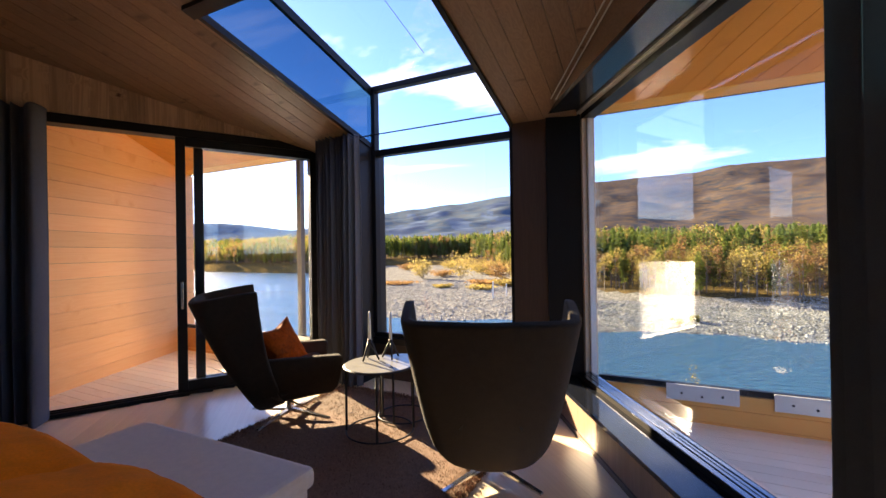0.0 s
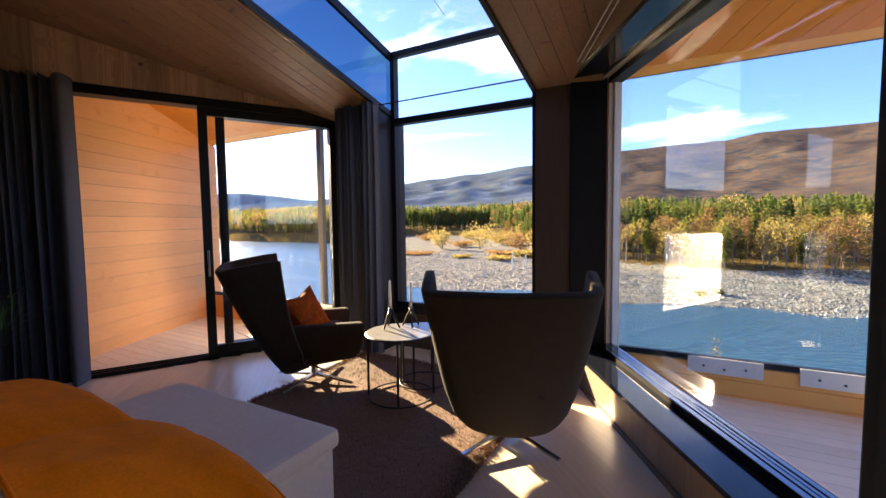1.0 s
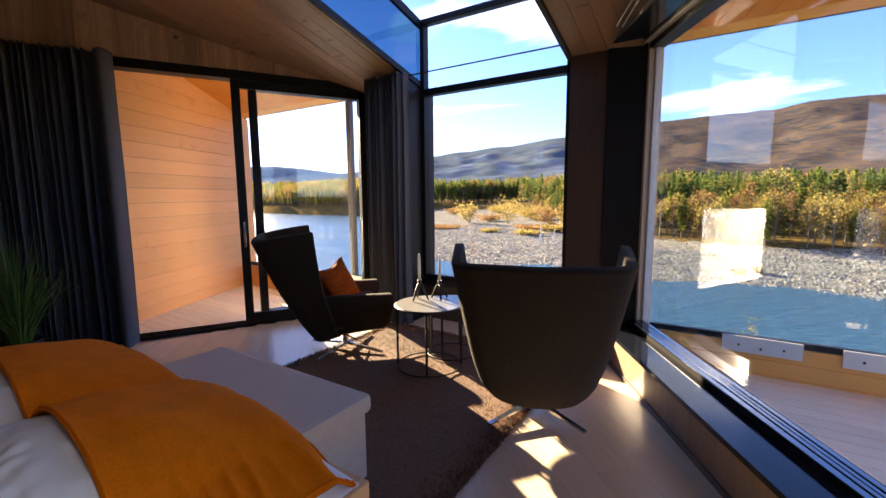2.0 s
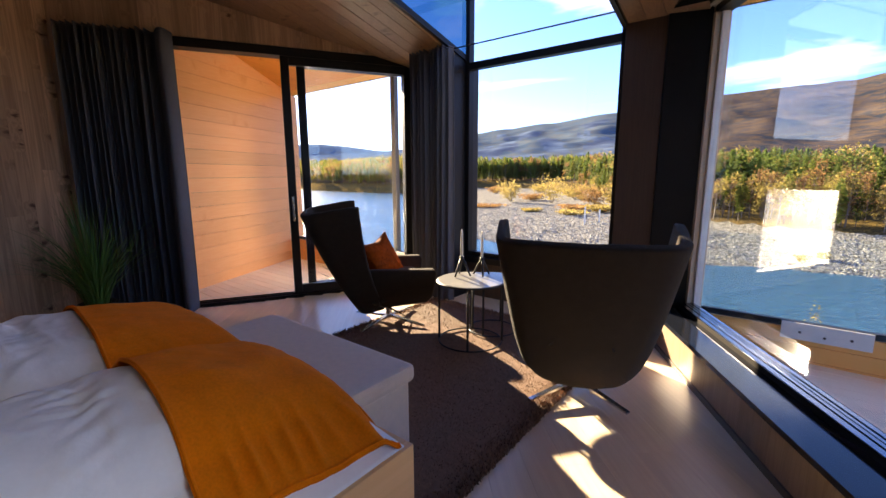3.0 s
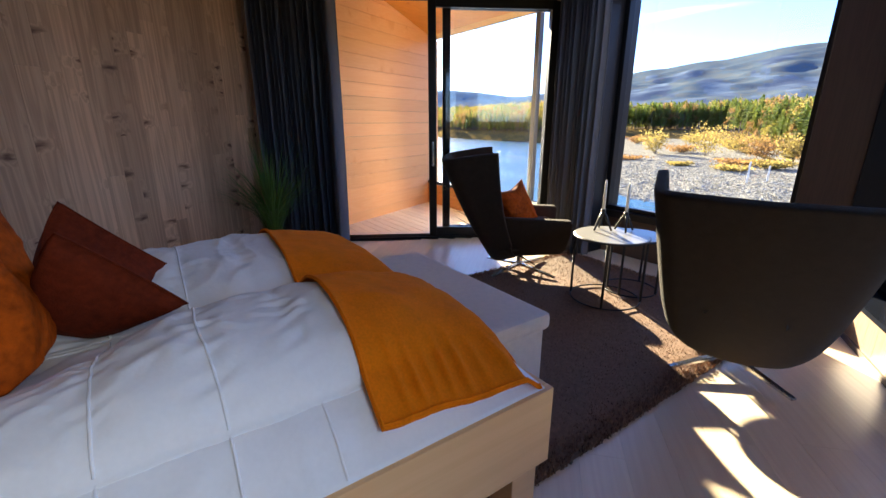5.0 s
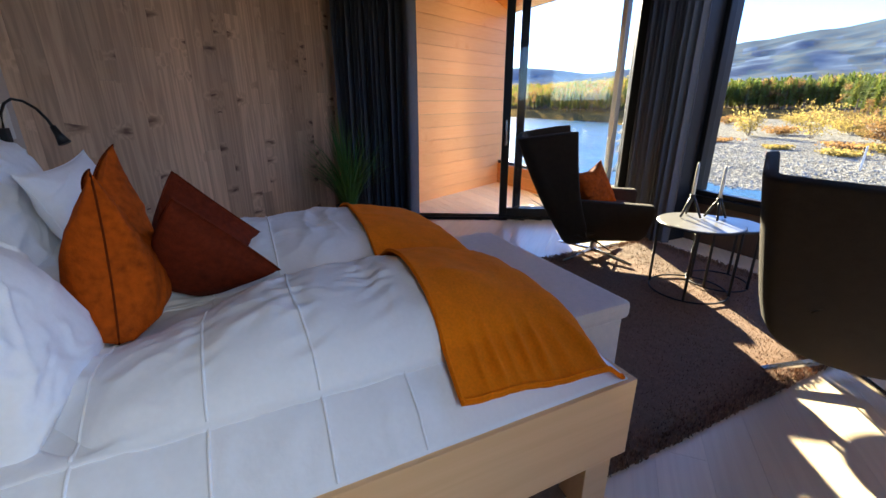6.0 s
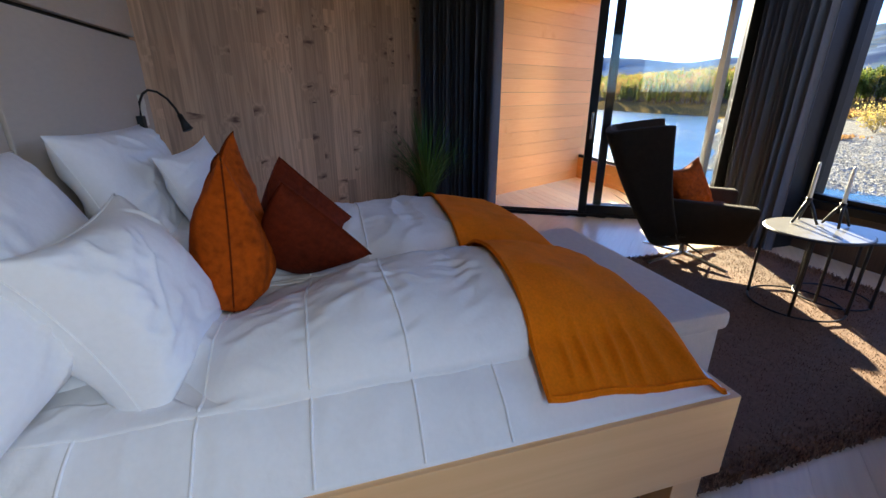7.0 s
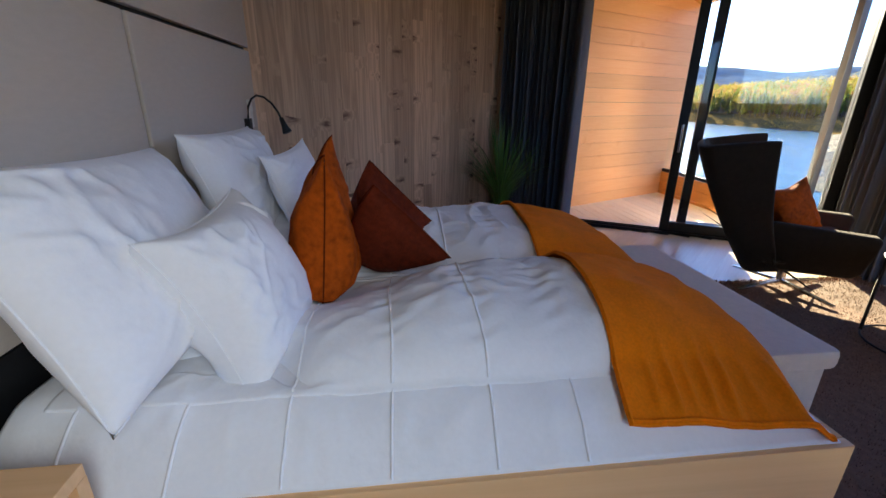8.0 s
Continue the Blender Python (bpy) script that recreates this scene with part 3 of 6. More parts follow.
for name, s0, s1, n0, lab in (("sliding_leaf", 1.86, 3.265, 0.012, "sliding leaf pushed open"), ("fixed_leaf", 2.02, 3.27, 0.085, "fixed leaf")):
    st = 0.085
    leaf = part(name, boxes((s0, n0, 0.035, s0 + st, n0 + 0.055, 2.555), (s1 - st, n0, 0.035, s1, n0 + 0.055, 2.555),
                            (s0 + st, n0, 0.035, s1 - st, n0 + 0.055, 0.13), (s0 + st, n0, 2.47, s1 - st, n0 + 0.055, 2.555), bevel=0.004), BLACK, door, lab)
    bm = bmesh.new()
    bm.faces.new([bm.verts.new(p) for p in ((s0 + st, n0 + 0.028, 0.13), (s1 - st, n0 + 0.028, 0.13), (s1 - st, n0 + 0.028, 2.47), (s0 + st, n0 + 0.028, 2.47))])
    part("pane", bm, GLASS, leaf)
    if name == "sliding_leaf":
        part("handle", boxes((s0 + 0.03, -0.012, 0.85, s0 + 0.055, 0.012, 1.12), bevel=0.005), CHROME, leaf, "satin steel pull handle")

# ---- outside: decks, cladding, soffit, railing ----
FRONT_Y = 3.95
bm = bmesh.new()
prism(bm, [(-5.2, 0.75), (-3.3, 4.0), (-6.7, 4.0), (-5.0, 0.7)], -0.16, -0.055)
deck_left = link("deck_left", bm, DECK_WOOD, label="sunlit deck of pale boards outside the sliding door", category="deck", kind="structure")
bm = bmesh.new()
prism(bm, [(-0.42, 4.0), (2.6, -1.2), (5.0, -1.2), (5.0, 4.0)], -0.16, -0.055)
deck_right = link("deck_right", bm, DECK_WOOD, label="deck of pale boards outside the large window", category="deck", kind="structure")
CLAD = on_wall((-5.06, 1.14), 115.0)      # x along the wall, outwards is left
bm = bmesh.new()
pts = [(CLAD @ Vector((s, n, 0))).to_2d()[:] for s, n in ((0.12, 0.022), (3.43, 0.022), (3.43, 0.20), (0.12, 0.20))]
prism(bm, pts, -0.2, lambda x, y: ceil_z(x, y) + SOFFIT + 0.026)
wall_clad = link("wall_cladding", bm, PLASTER, label="outer wall clad in warm orange oiled boards", category="wall", kind="structure")


def railing(name, x0, x1, first, up=0.0):
    """Deck edge: cladding boards, a dark rail, clamp plates and glass."""
    rail = thing(name, "glass railing held by pale clamp plates on an orange board parapet", "railing")
    for k in range(3):
        step = 0.118 + up / 3
        z = -0.13 + step * k
        part("board", boxes((x0, FRONT_Y, z, x1, FRONT_Y + 0.03, z + step - 0.004), bevel=0.003), PARAPET_WOOD, rail)
    part("rail", boxes((x0, FRONT_Y + 0.005, 0.226 + up, x1, FRONT_Y + 0.05, 0.272 + up), bevel=0.003), BLACK, rail)
    x = first
    while x < x1 - 0.1:
        if x >= x0:
            plate = part("clamp_plate", boxes((x, FRONT_Y - 0.016, 0.142 + up, min(x + 0.50, x1), FRONT_Y - 0.001, 0.268 + up), bevel=0.002), PLATE, rail, "pale metal clamp plate")
            for bx in (0.11, 0.25, 0.39):
                bm = bmesh.new()
                bmesh.ops.create_cone(bm, cap_ends=True, segments=10, radius1=0.010, radius2=0.008, depth=0.008, matrix=Matrix.Translation((x + bx, FRONT_Y - 0.02, up + 0.20 - 0.015 * (bx == 0.25))) @ Matrix.Rotation(radians(90), 4, 'X'))
                part("bolt", bm, BLACK_SOFT, plate)
        x += 0.717
    bm = bmesh.new()
    bm.faces.new([bm.verts.new(p) for p in ((x0, FRONT_Y + 0.03, 0.26 + up), (x1, FRONT_Y + 0.03, 0.26 + up), (x1, FRONT_Y + 0.03, 0.90), (x0, FRONT_Y + 0.03, 0.90))])
    part("glass_panel", bm, RAIL_GLASS, rail)
    return rail


railing("railing", -0.45, 4.8, 0.074)
railing("railing", -6.44, -3.62, -4.2, 0.08)
bm = boxes((-4.045, 3.99, -0.1, -3.975, 4.06, 2.56), bevel=0.004)
link("deck_post", bm, GREY_METAL, label="grey steel post at the deck's edge", category="post")
# end boards along the roof's edge
bm = bmesh.new()
for x0, x1 in ((-8.6, BAY0 - 0.6), (BAY1 + 0.6, 4.5)):
    prism(bm, [(x0, EAVE_Y), (x1, EAVE_Y), (x1, EAVE_Y + 0.03), (x0, EAVE_Y + 0.03)], ceil_z(0, EAVE_Y) + SOFFIT, ceil_z(0, EAVE_Y) + SOFFIT + 0.13)
link("trim_fascia", bm, BLACK_SOFT, label="dark fascia board along the roof's edge", category="fascia", kind="structure")

# ---- soft things ----
def smooth01(a):
    a = min(max(a, 0.0), 1.0)
    return a * a * (3 - 2 * a)


def curve_lin(x, table):
    for (a, p), (b, q) in zip(table, table[1:]):
        if x <= b:
            return p + (q - p) * min(max((x - a) / (b - a), 0), 1)
    return table[-1][1]


def rough(x, y, z, size, seed=0.0):
    return noise.noise(Vector((x / size + seed, y / size - seed * 1.7, z / size + seed * 0.6)))


def crease(x, y, seed, long=0.34, wide=0.05, turns=(0.3, 1.2, 2.2, 2.9)):
    """Sharp little folds of cloth: thin ridges that run in a few directions and fade in and out."""
    out = 0.0
    for k, a in enumerate(turns):
        c, s = math.cos(a), math.sin(a)
        u, v = (c * x + s * y) / long, (c * y - s * x) / wide
        w = noise.noise(Vector((u + seed, v * 0.5 + 3.1 * k, seed * 0.7 + k)))
        there = smooth01(2.6 * noise.noise(Vector((x / 0.30 + 7 * k, y / 0.30 - seed, 2.0 + k))))
        out += math.exp(-(w / 0.13) ** 2) * there
    return out


def sheet(bm, nu, nv, f, closed=None, thick=0.0):
    """A surface f(u, v), u and v from 0 to 1; with thick, a second skin under it."""
    g = [[bm.verts.new(f(i / nu, j / nv)) for j in range(nv + 1)] for i in range(nu + 1)]
    for i in range(nu):
        for j in range(nv):
            bm.faces.new((g[i][j], g[i + 1][j], g[i + 1][j + 1], g[i][j + 1]))
    if thick:
        bmesh.ops.recalc_face_normals(bm, faces=bm.faces)
        bmesh.ops.solidify(bm, geom=bm.faces[:], thickness=thick)
    return g


def pillow_base(w, h, u, v, pinch, sag, dent, chop):
    """Where the seam plane of a cushion lies: drawn-out corners, a fold down its middle, a dent in its top edge."""
    low_pinch = pinch if v > 0 or not sag else 0.03
    px = w / 2 * u * (1 - pinch * (1 - abs(v) ** 2.2) * abs(u) ** 3)
    pz = h / 2 * v * (1 - low_pinch * (1 - abs(u) ** 2.2) * abs(v) ** 3)
    pz -= chop * math.exp(-(u / 0.5) ** 2) * smooth01((v + 0.3) / 1.3)
    even = 0.55 if dent < 0.06 else 0.82
    return px, -dent * (1 - u * u) * (even + (1 - even) * v), pz


def pillow_mesh(w, h, t, seed=0.0, pinch=0.10, wrinkle=0.012, n=56, sag=0.0, fat=0.55, dent=0.0, chop=0.0, lobes=0.0):
    """A stuffed cushion in the plane of x and z: full in the middle, with drawn-out corners and puckered edges."""
    bm = bmesh.new()
    front, back = {}, {}
    for i in range(n + 1):
        for j in range(n + 1):
            u, v = 2 * i / n - 1, 2 * j / n - 1
            px, low, pz = pillow_base(w, h, u, v, pinch, sag, dent, chop)
            if sag:
                d = (1 - v) / 2
                full = max(1 - u ** 2, 0.0) ** 0.3 * math.sin(math.pi / 2 * min(d / 0.80, 1)) ** 0.8 * (1 - max((d - 0.80) / 0.20, 0) ** 4.0 * 0.40)
            elif pinch > 0.09:
                full = max((1 - u ** 2) * (1 - v ** 2), 0.0) ** fat
            else:
                full = max((1 - u ** 4) * (1 - v ** 4), 0.0) ** 0.62
            full *= 0.94 + 0.14 * rough(u * 0.5, v * 0.5, 0, 0.55, seed)
            pressed = 1 - lobes * (1.0 if dent > 0.06 else math.exp(-(u / 0.34) ** 2)) * (smooth01((v + 0.6) / 1.4) if sag else 1.0)
            edge = 1 - max(abs(u), abs(v))
            # folds that run in from the seams and from the corners
            ray = math.atan2(v - math.copysign(1, v), u - math.copysign(1, u))
            drawn = math.sin(ray * 13 + seed) * math.exp(-3.2 * math.hypot(abs(u) - 1, abs(v) - 1))
            pucker = math.sin(23 * (v if abs(u) > abs(v) else u) + 5 * rough(u, v, 0, 0.3, seed)) * math.exp(-9 * edge)
            fold = wrinkle * (0.2 * rough(u * 0.5, v * 0.5, 0, 0.30, seed + 3) + 0.55 * crease(u * w / 2, v * h / 2, seed + 9, 0.34, 0.040) + 0.2 * crease(u * w / 2, v * h / 2, seed + 21, 0.16, 0.045) + 0.15 * drawn + 0.12 * pucker) * smooth01(edge * 6)
            front[i, j] = bm.verts.new((px, t / 2 * full * pressed + fold + low, pz))
            if 0 < i < n and 0 < j < n:
                fold2 = wrinkle * rough(u * 0.5, v * 0.5, 1, 0.16, seed + 5) * smooth01(edge * 5)
                back[i, j] = bm.verts.new((px, -t / 2 * full * (2.3 if dent > 0.06 else 1.0) + fold2 + low * 0.3, pz))
            else:
                back[i, j] = front[i, j]
    for i in range(n):
        for j in range(n):
            bm.faces.new((front[i, j], front[i, j + 1], front[i + 1, j + 1], front[i + 1, j]))
            q = [back[i, j], back[i + 1, j], back[i + 1, j + 1], back[i, j + 1]]
            bm.faces.new(q)
    return bm


def edge_points(w, h, pinch=0.10, n=28, sag=0.0, dent=0.0, chop=0.0):
    """The seam round a cushion."""
    out = []
    for k in range(4 * n):
        q, r = divmod(k, n)
        a = 2 * r / n - 1
        u, v = ((a, -1), (1, a), (-a, 1), (-1, -a))[q]
        out.append(pillow_base(w, h, u, v, pinch, sag, dent, chop))
    return out + out[:1]


def cushion(name, label, mat, w, h, t, m, seed, piping=0.004, pinch=0.10, wrinkle=0.012, group="", sag=0.0, fat=0.55, dent=0.0, chop=0.0, lobes=0.0, cord=None):
    ob = thing(name, label, "cushion" if name == "cushion" else "pillow", m=m, group=group)
    part("cover", pillow_mesh(w, h, t, seed, pinch, wrinkle, 72, sag, fat, dent, chop, lobes), mat, ob, smooth=True)
    if piping:
        bm = bmesh.new()
        tube(bm, edge_points(w, h, pinch, 28, sag, dent, chop), piping, 6)
        part("piping", bm, cord or mat, ob, "darker corded seam" if cord else "", smooth=True)
    return ob


# ---- bed ----
BX0, BX1, BY0, BY1 = -2.66, -0.85, -1.14, 0.86
RAIL_TOP = 0.53
bed = thing("bed", "double bed with a pale birch frame, standing against the grey headboard", "bed")
part("side_rail", boxes((BX1 - 0.03, BY0, 0.25, BX1, BY1, RAIL_TOP), bevel=0.003), BED_WOOD, bed)
part("side_rail", boxes((BX0, BY0, 0.25, BX0 + 0.03, BY1, RAIL_TOP), bevel=0.003), BED_WOOD, bed)
part("foot_rail", boxes((BX0 + 0.031, BY1 - 0.03, 0.25, BX1 - 0.031, BY1, RAIL_TOP), bevel=0.003), BED_WOOD, bed)
for lx in (BX0 + 0.04, BX1 - 0.15):
    for ly in (BY0 + 0.05, BY1 - 0.12):
        part("leg", boxes((lx, ly, 0.0, lx + 0.11, ly + 0.11, 0.26), bevel=0.003), BED_WOOD, bed)
part("slat_base", boxes((BX0 + 0.031, BY0 + 0.01, 0.34, BX1 - 0.031, BY1 - 0.031, 0.38)), BED_WOOD, bed)
part("mattress", boxes((BX0 + 0.034, BY0 + 0.01, 0.381, BX1 - 0.034, BY1 - 0.034, 0.52), bevel=0.02), LINEN, bed)


def low_h(x, y):
    """Height of the lower quilt that covers the mattress."""
    e = min((BX1 - 0.012) - x, x - (BX0 + 0.012))
    f = (BY1 - 0.035) - y
    r = smooth01(e / 0.20) ** 0.6 * smooth01((f + 0.02) / 0.12) ** 0.6
    z = 0.535 + 0.118 * r
    z += 0.007 * rough(x, y, 0, 0.22, 2.0) * r + (0.005 * crease(x, y, 5.0, 0.26, 0.11, (0.1, 0.9, 1.9, 2.6)) + 0.005 * crease(x, y, 17.0, 0.18, 0.06, (0.0, 0.5, 2.7, 1.2))) * smooth01(e / 0.04) * smooth01((f + 0.02) / 0.06)
    return z


SEAMS = (-0.98, -0.75, -0.51, -0.28, -0.04, 0.18)


def duvet_h(x, y):
    """Height of the upper quilts; the lower quilt's where there is none."""
    base = low_h(x, y)
    out = base
    for a, b, h, y1 in ((-1.70, -1.035, 0.150, 0.42), (-2.60, -1.715, 0.140, 0.44)):
        if b > -1.5:
            b -= 0.10 * smooth01((-0.48 - y) / 0.16)
        u = (2 * x - a - b) / (b - a)
        if abs(u) >= 1:
            continue
        end = smooth01((y1 - y) / 0.10) ** 0.5
        puff = (1 - abs(u) ** 2.4) ** 0.62 * end
        near = max(math.exp(-((y - s) / 0.06) ** 2) for s in SEAMS) * smooth01(3 * rough(x, y, 0, 0.25, 6.0))
        dip = sum(math.exp(-((y - s) / 0.035) ** 2) for s in SEAMS)
        z = base + (h + 0.012 * rough(x, y, 0, 0.34, a) + 0.003 * crease(x, y, a + 4, 0.30, 0.12) + 0.004 * crease(x, y, a + 14, 0.18, 0.07, (0.2, 0.8, 1.4, 2.7)) - 0.008 * dip + 0.0028 * near * math.sin(y * 20 + x * 95 + 4 * rough(x, y, 0, 0.1, 3.0))) * puff
        out = max(out, z)
    # pressed down under the cushions
    for cx, cy, dz, r in ((-1.52, -0.47, 0.12, 0.24), (-1.78, -0.26, 0.05, 0.24), (-1.10, -0.72, 0.14, 0.24)):
        out -= dz * math.exp(-((x - cx) ** 2 + (y - cy) ** 2) / (r * r)) * smooth01((out - base) / 0.05)
    return out


bm = bmesh.new()
NX, NY = 170, 200
sheet(bm, NX, NY, lambda u, v: (BX0 + 0.012 + u * (BX1 - BX0 - 0.024), BY0 + 0.02 + v * (BY1 - BY0 - 0.05), low_h(BX0 + 0.012 + u * (BX1 - BX0 - 0.024), BY0 + 0.02 + v * (BY1 - BY0 - 0.05))), thick=0.03)
low_quilt = thing("bottom_quilt", "smooth white quilt spread over the mattress, tucked inside the bed rail", "quilt")
part("cover", bm, LINEN, low_quilt, smooth=True)


def seam_line(parent, y, x0, x1, h, n=60, r=0.0032, bend=0.0):
    bm = bmesh.new()
    pts = []
    for k in range(n + 1):
        x = x0 + (x1 - x0) * k / n
        yy = y + 0.012 * rough(x, y, 0, 0.3, 8.0) + bend * (x - x0)
        pts.append((x, yy, h(x, yy) + 0.0008))
    tube(bm, pts, r, 5)
    part("seam", bm, LINEN, parent, smooth=True)


for y in SEAMS:
    seam_line(low_quilt, y, BX1 - 0.018, -1.10, low_h, r=0.004)

for a, b, y1, lab in ((-1.712, -1.022, 0.435, "plump white quilt folded lengthwise on the bed's near half"), (-2.61, -1.703, 0.455, "plump white quilt folded lengthwise on the bed's far half")):
    q = thing("quilt", lab.replace("near half", "window side").replace("far half", "board-wall side"), "quilt", group="quilts on the bed")
    bm = bmesh.new()

    def top(u, v, a=a, b=b, y1=y1):
        x, y = a + 0.004 + u * (b - a - 0.008), -1.05 + v * (y1 + 1.05)
        return (x, y, duvet_h(x, y) + 0.004)
    sheet(bm, 110, 200, top, thick=0.012)
    part("cover", bm, LINEN, q, smooth=True)
    for y in SEAMS[2:5]:
        seam_line(q, y, a + 0.03, b - 0.015, lambda x, y: duvet_h(x, y) + 0.004, r=0.004)

# ---- throw ----
throw = thing("throw_blanket", "mustard ochre fleece throw laid across the foot of the bed", "throw")


def throw_xy(u, v):
    """u along the blanket from the near end to the far end, v from its head side to its foot side."""
    x0 = -0.862 - 0.040 * (1 - v)
    x = x0 + u * (-2.568 - x0)
    y0 = 0.285 + 0.06 * smooth01(u * 1.5) + 0.010 * math.sin(u * 9)
    y1 = 0.850 - 0.03 * (1 - smooth01(u * 8)) - 0.012 * math.sin(u * 3.1) - 0.01 * math.sin(u * 14)
    return x, y0 + v * (y1 - y0)


def throw_rest(x, y):
    """Height of the bedding under the throw, smoothed as a stretched cloth would lie on it."""
    z = 0.0
    for dx, dy, w in ((0, 0, 0.28), (0.05, 0, 0.12), (-0.05, 0, 0.12), (0.10, 0, 0.09), (-0.10, 0, 0.09), (0, 0.05, 0.15), (0, -0.05, 0.15)):
        qx, qy = max(min(x + dx, BX1 - 0.02), BX0 + 0.02), y + dy
        base = low_h(qx, min(qy, 0.78))
        # the quilts end under the throw, which slopes from their ends down to the foot of the bed
        over = duvet_h(qx, min(qy, 0.27)) - low_h(qx, min(qy, 0.27))
        z += w * (base + over * (1 - smooth01((qy - 0.27) / 0.82)))
    return z


def throw_h(x, y, u, v):
    z = throw_rest(x, y)
    # taut from the crest of the quilt down to the bed rail
    if x > -1.30:
        q = (x + 1.30) / (1.30 - 0.86)
        z = max(z, throw_rest(-1.30, y) * (1 - q) + 0.552 * q)
    fall = smooth01((0.24 - u * 1.74) / 0.24)
    # gathers that run in from the end that hangs to the rail
    g = v * 8.5 + 0.9 * rough(x, y, 0, 0.3, 1.0) + 0.5 * u
    ridge = math.exp(-((g - round(g)) / 0.20) ** 2) * (0.45 + 0.55 * math.sin(7.3 * round(g)) ** 2)
    z += 0.034 * (ridge - 0.3) * fall * smooth01(v * 4) * smooth01((1 - v) * 5) * smooth01(u * 14 + 0.1)
    z += 0.006 * rough(x, y, 0, 0.16, 7.0) + 0.007 * crease(x, y, 12.0, 0.5, 0.12, (1.2, 1.5, 1.9, 2.5)) * smooth01(v * 5) * smooth01((1 - v) * 5)
    z -= 0.07 * smooth01((v - 0.88) / 0.12) * (1 - 0.5 * smooth01((0.06 - u) / 0.06))
    return z + 0.024 + 0.006 * smooth01((0.10 - v) * 8)


bm = bmesh.new()


def throw_pt(u, v):
    x, y = throw_xy(u, v)
    return (x, y, throw_h(x, y, u, v))


sheet(bm, 150, 80, throw_pt, thick=0.007)
part("cloth", bm, THROW, throw, smooth=True)
for pts in ([throw_pt(k / 60, 0.012) for k in range(61)], [throw_pt(k / 60, 0.988) for k in range(61)], [throw_pt(0.006, k / 30) for k in range(31)]):
    bm = bmesh.new()
    tube(bm, [(x, y, z + 0.002) for x, y, z in pts], 0.0045, 6)
    part("hem", bm, THROW, throw, "rolled stitched hem", smooth=True)

# ---- pillows and cushions ----
PILLOWS = "white bed pillows"
cushion("pillow", "large white cotton pillow leaning against the grey headboard", LINEN, 0.80, 0.56, 0.24, pose(-1.285, -0.926, 0.934, 26.7, -3, -1), 1.0, 0.003, 0.06, 0.020, PILLOWS)
cushion("pillow", "large white cotton pillow beside the reading lamp", LINEN, 0.78, 0.54, 0.22, pose(-2.242, -0.94, 0.93, 20.3, -1.2, -1.6), 2.0, 0.003, 0.06, 0.020, PILLOWS)
cushion("pillow", "smaller white pillow propped on the larger one", LINEN, 0.47, 0.47, 0.27, pose(-1.30, -0.69, 0.830, 23.6, 3.1, -6.3), 3.0, 0.003, 0.15, 0.022, PILLOWS, fat=0.36)
cushion("pillow", "smaller white pillow half hidden behind the orange cushions", LINEN, 0.50, 0.46, 0.16, pose(-2.27, -0.69, 0.89, 17.8, 3.6, -10), 4.0, 0.003, 0.12, 0.014, PILLOWS)
cushion("cushion", "burnt orange velvet cushion standing upright on the white quilt", VELVET_O, 0.47, 0.48, 0.27, pose(-1.66, -0.490, 0.944, -5.0, 2.3, 4.2), 5.0, 0.0028, 0.18, 0.010, sag=1.0, dent=0.05, chop=0.075, lobes=0.5, cord=VELVET_SEAM)
cushion("cushion", "rust red velvet cushion leaning back on the orange one", VELVET_R, 0.40, 0.40, 0.25, pose(-1.82, -0.20, 0.92, 43.5, 4.0, 4.2), 7.0, 0.0035, 0.12, 0.010, fat=0.42, dent=0.145, chop=0.045, lobes=0.85)

# ---- bench at the foot of the bed ----
bench = thing("bench", "low upholstered grey-beige bench at the foot of the bed", "bench")
part("body", boxes((-2.53, 0.885, 0.05, -1.345, 1.37, 0.375), bevel=0.012), UPHOLSTERY, bench)
bm = boxes((-2.555, 0.87, 0.378, -1.32, 1.392, 0.465), bevel=0.028)
part("lid", bm, UPHOLSTERY, bench, "padded lid with a seam round it", smooth=False)
for fx in (-2.49, -1.42):
    for fy in (0.92, 1.30):
        part("foot", boxes((fx, fy, 0.0, fx + 0.04, fy + 0.04, 0.051)), BLACK_SOFT, bench)

# ---- headboard ----
headboard = thing("headboard", "tall wall headboard of grey woven fabric panels with narrow joints", "headboard")
part("backing", boxes((-3.30, -1.208, 0.0, 1.6, -1.185, 2.75)), BLACK_SOFT, headboard)
for x0, x1, z0, z1 in ((-3.285, -1.911, 0.765, 1.603), (-1.889, -0.503, 0.765, 1.603), (-0.482, 1.6, 0.765, 1.603), (-3.285, 1.6, 1.623, 2.75)):
    part("panel", boxes((x0, -1.185, z0, x1, -1.150, z1), bevel=0.007), HEADBOARD, headboard)
# black strip paints in the shade that pillow and night table cast there
part("dark_base", boxes((-3.285, -1.185, 0.0, 1.6, -1.160, 0.755)), BLACK_SOFT, headboard, "black strip painted in for the shade behind the pillow")
lamp = thing("reading_lamp", "black gooseneck reading lamp at the headboard's edge", "lamp")
part("base", boxes((-3.05, -1.149, 1.13, -3.00, -1.115, 1.20), bevel=0.004), BLACK_SOFT, lamp)
bm = bmesh.new()
arc = [Vector((-3.025, -1.13, 1.20)), Vector((-3.02, -1.12, 1.27)), Vector((-3.0, -1.09, 1.315)), Vector((-2.97, -1.05, 1.335)), Vector((-2.94, -1.0, 1.325)), Vector((-2.91, -0.95, 1.29)), Vector((-2.89, -0.915, 1.24)), Vector((-2.88, -0.90, 1.205))]
tube(bm, arc, 0.0065, 8)
part("neck", bm, BLACK_SOFT, lamp, smooth=True)
bm = bmesh.new()
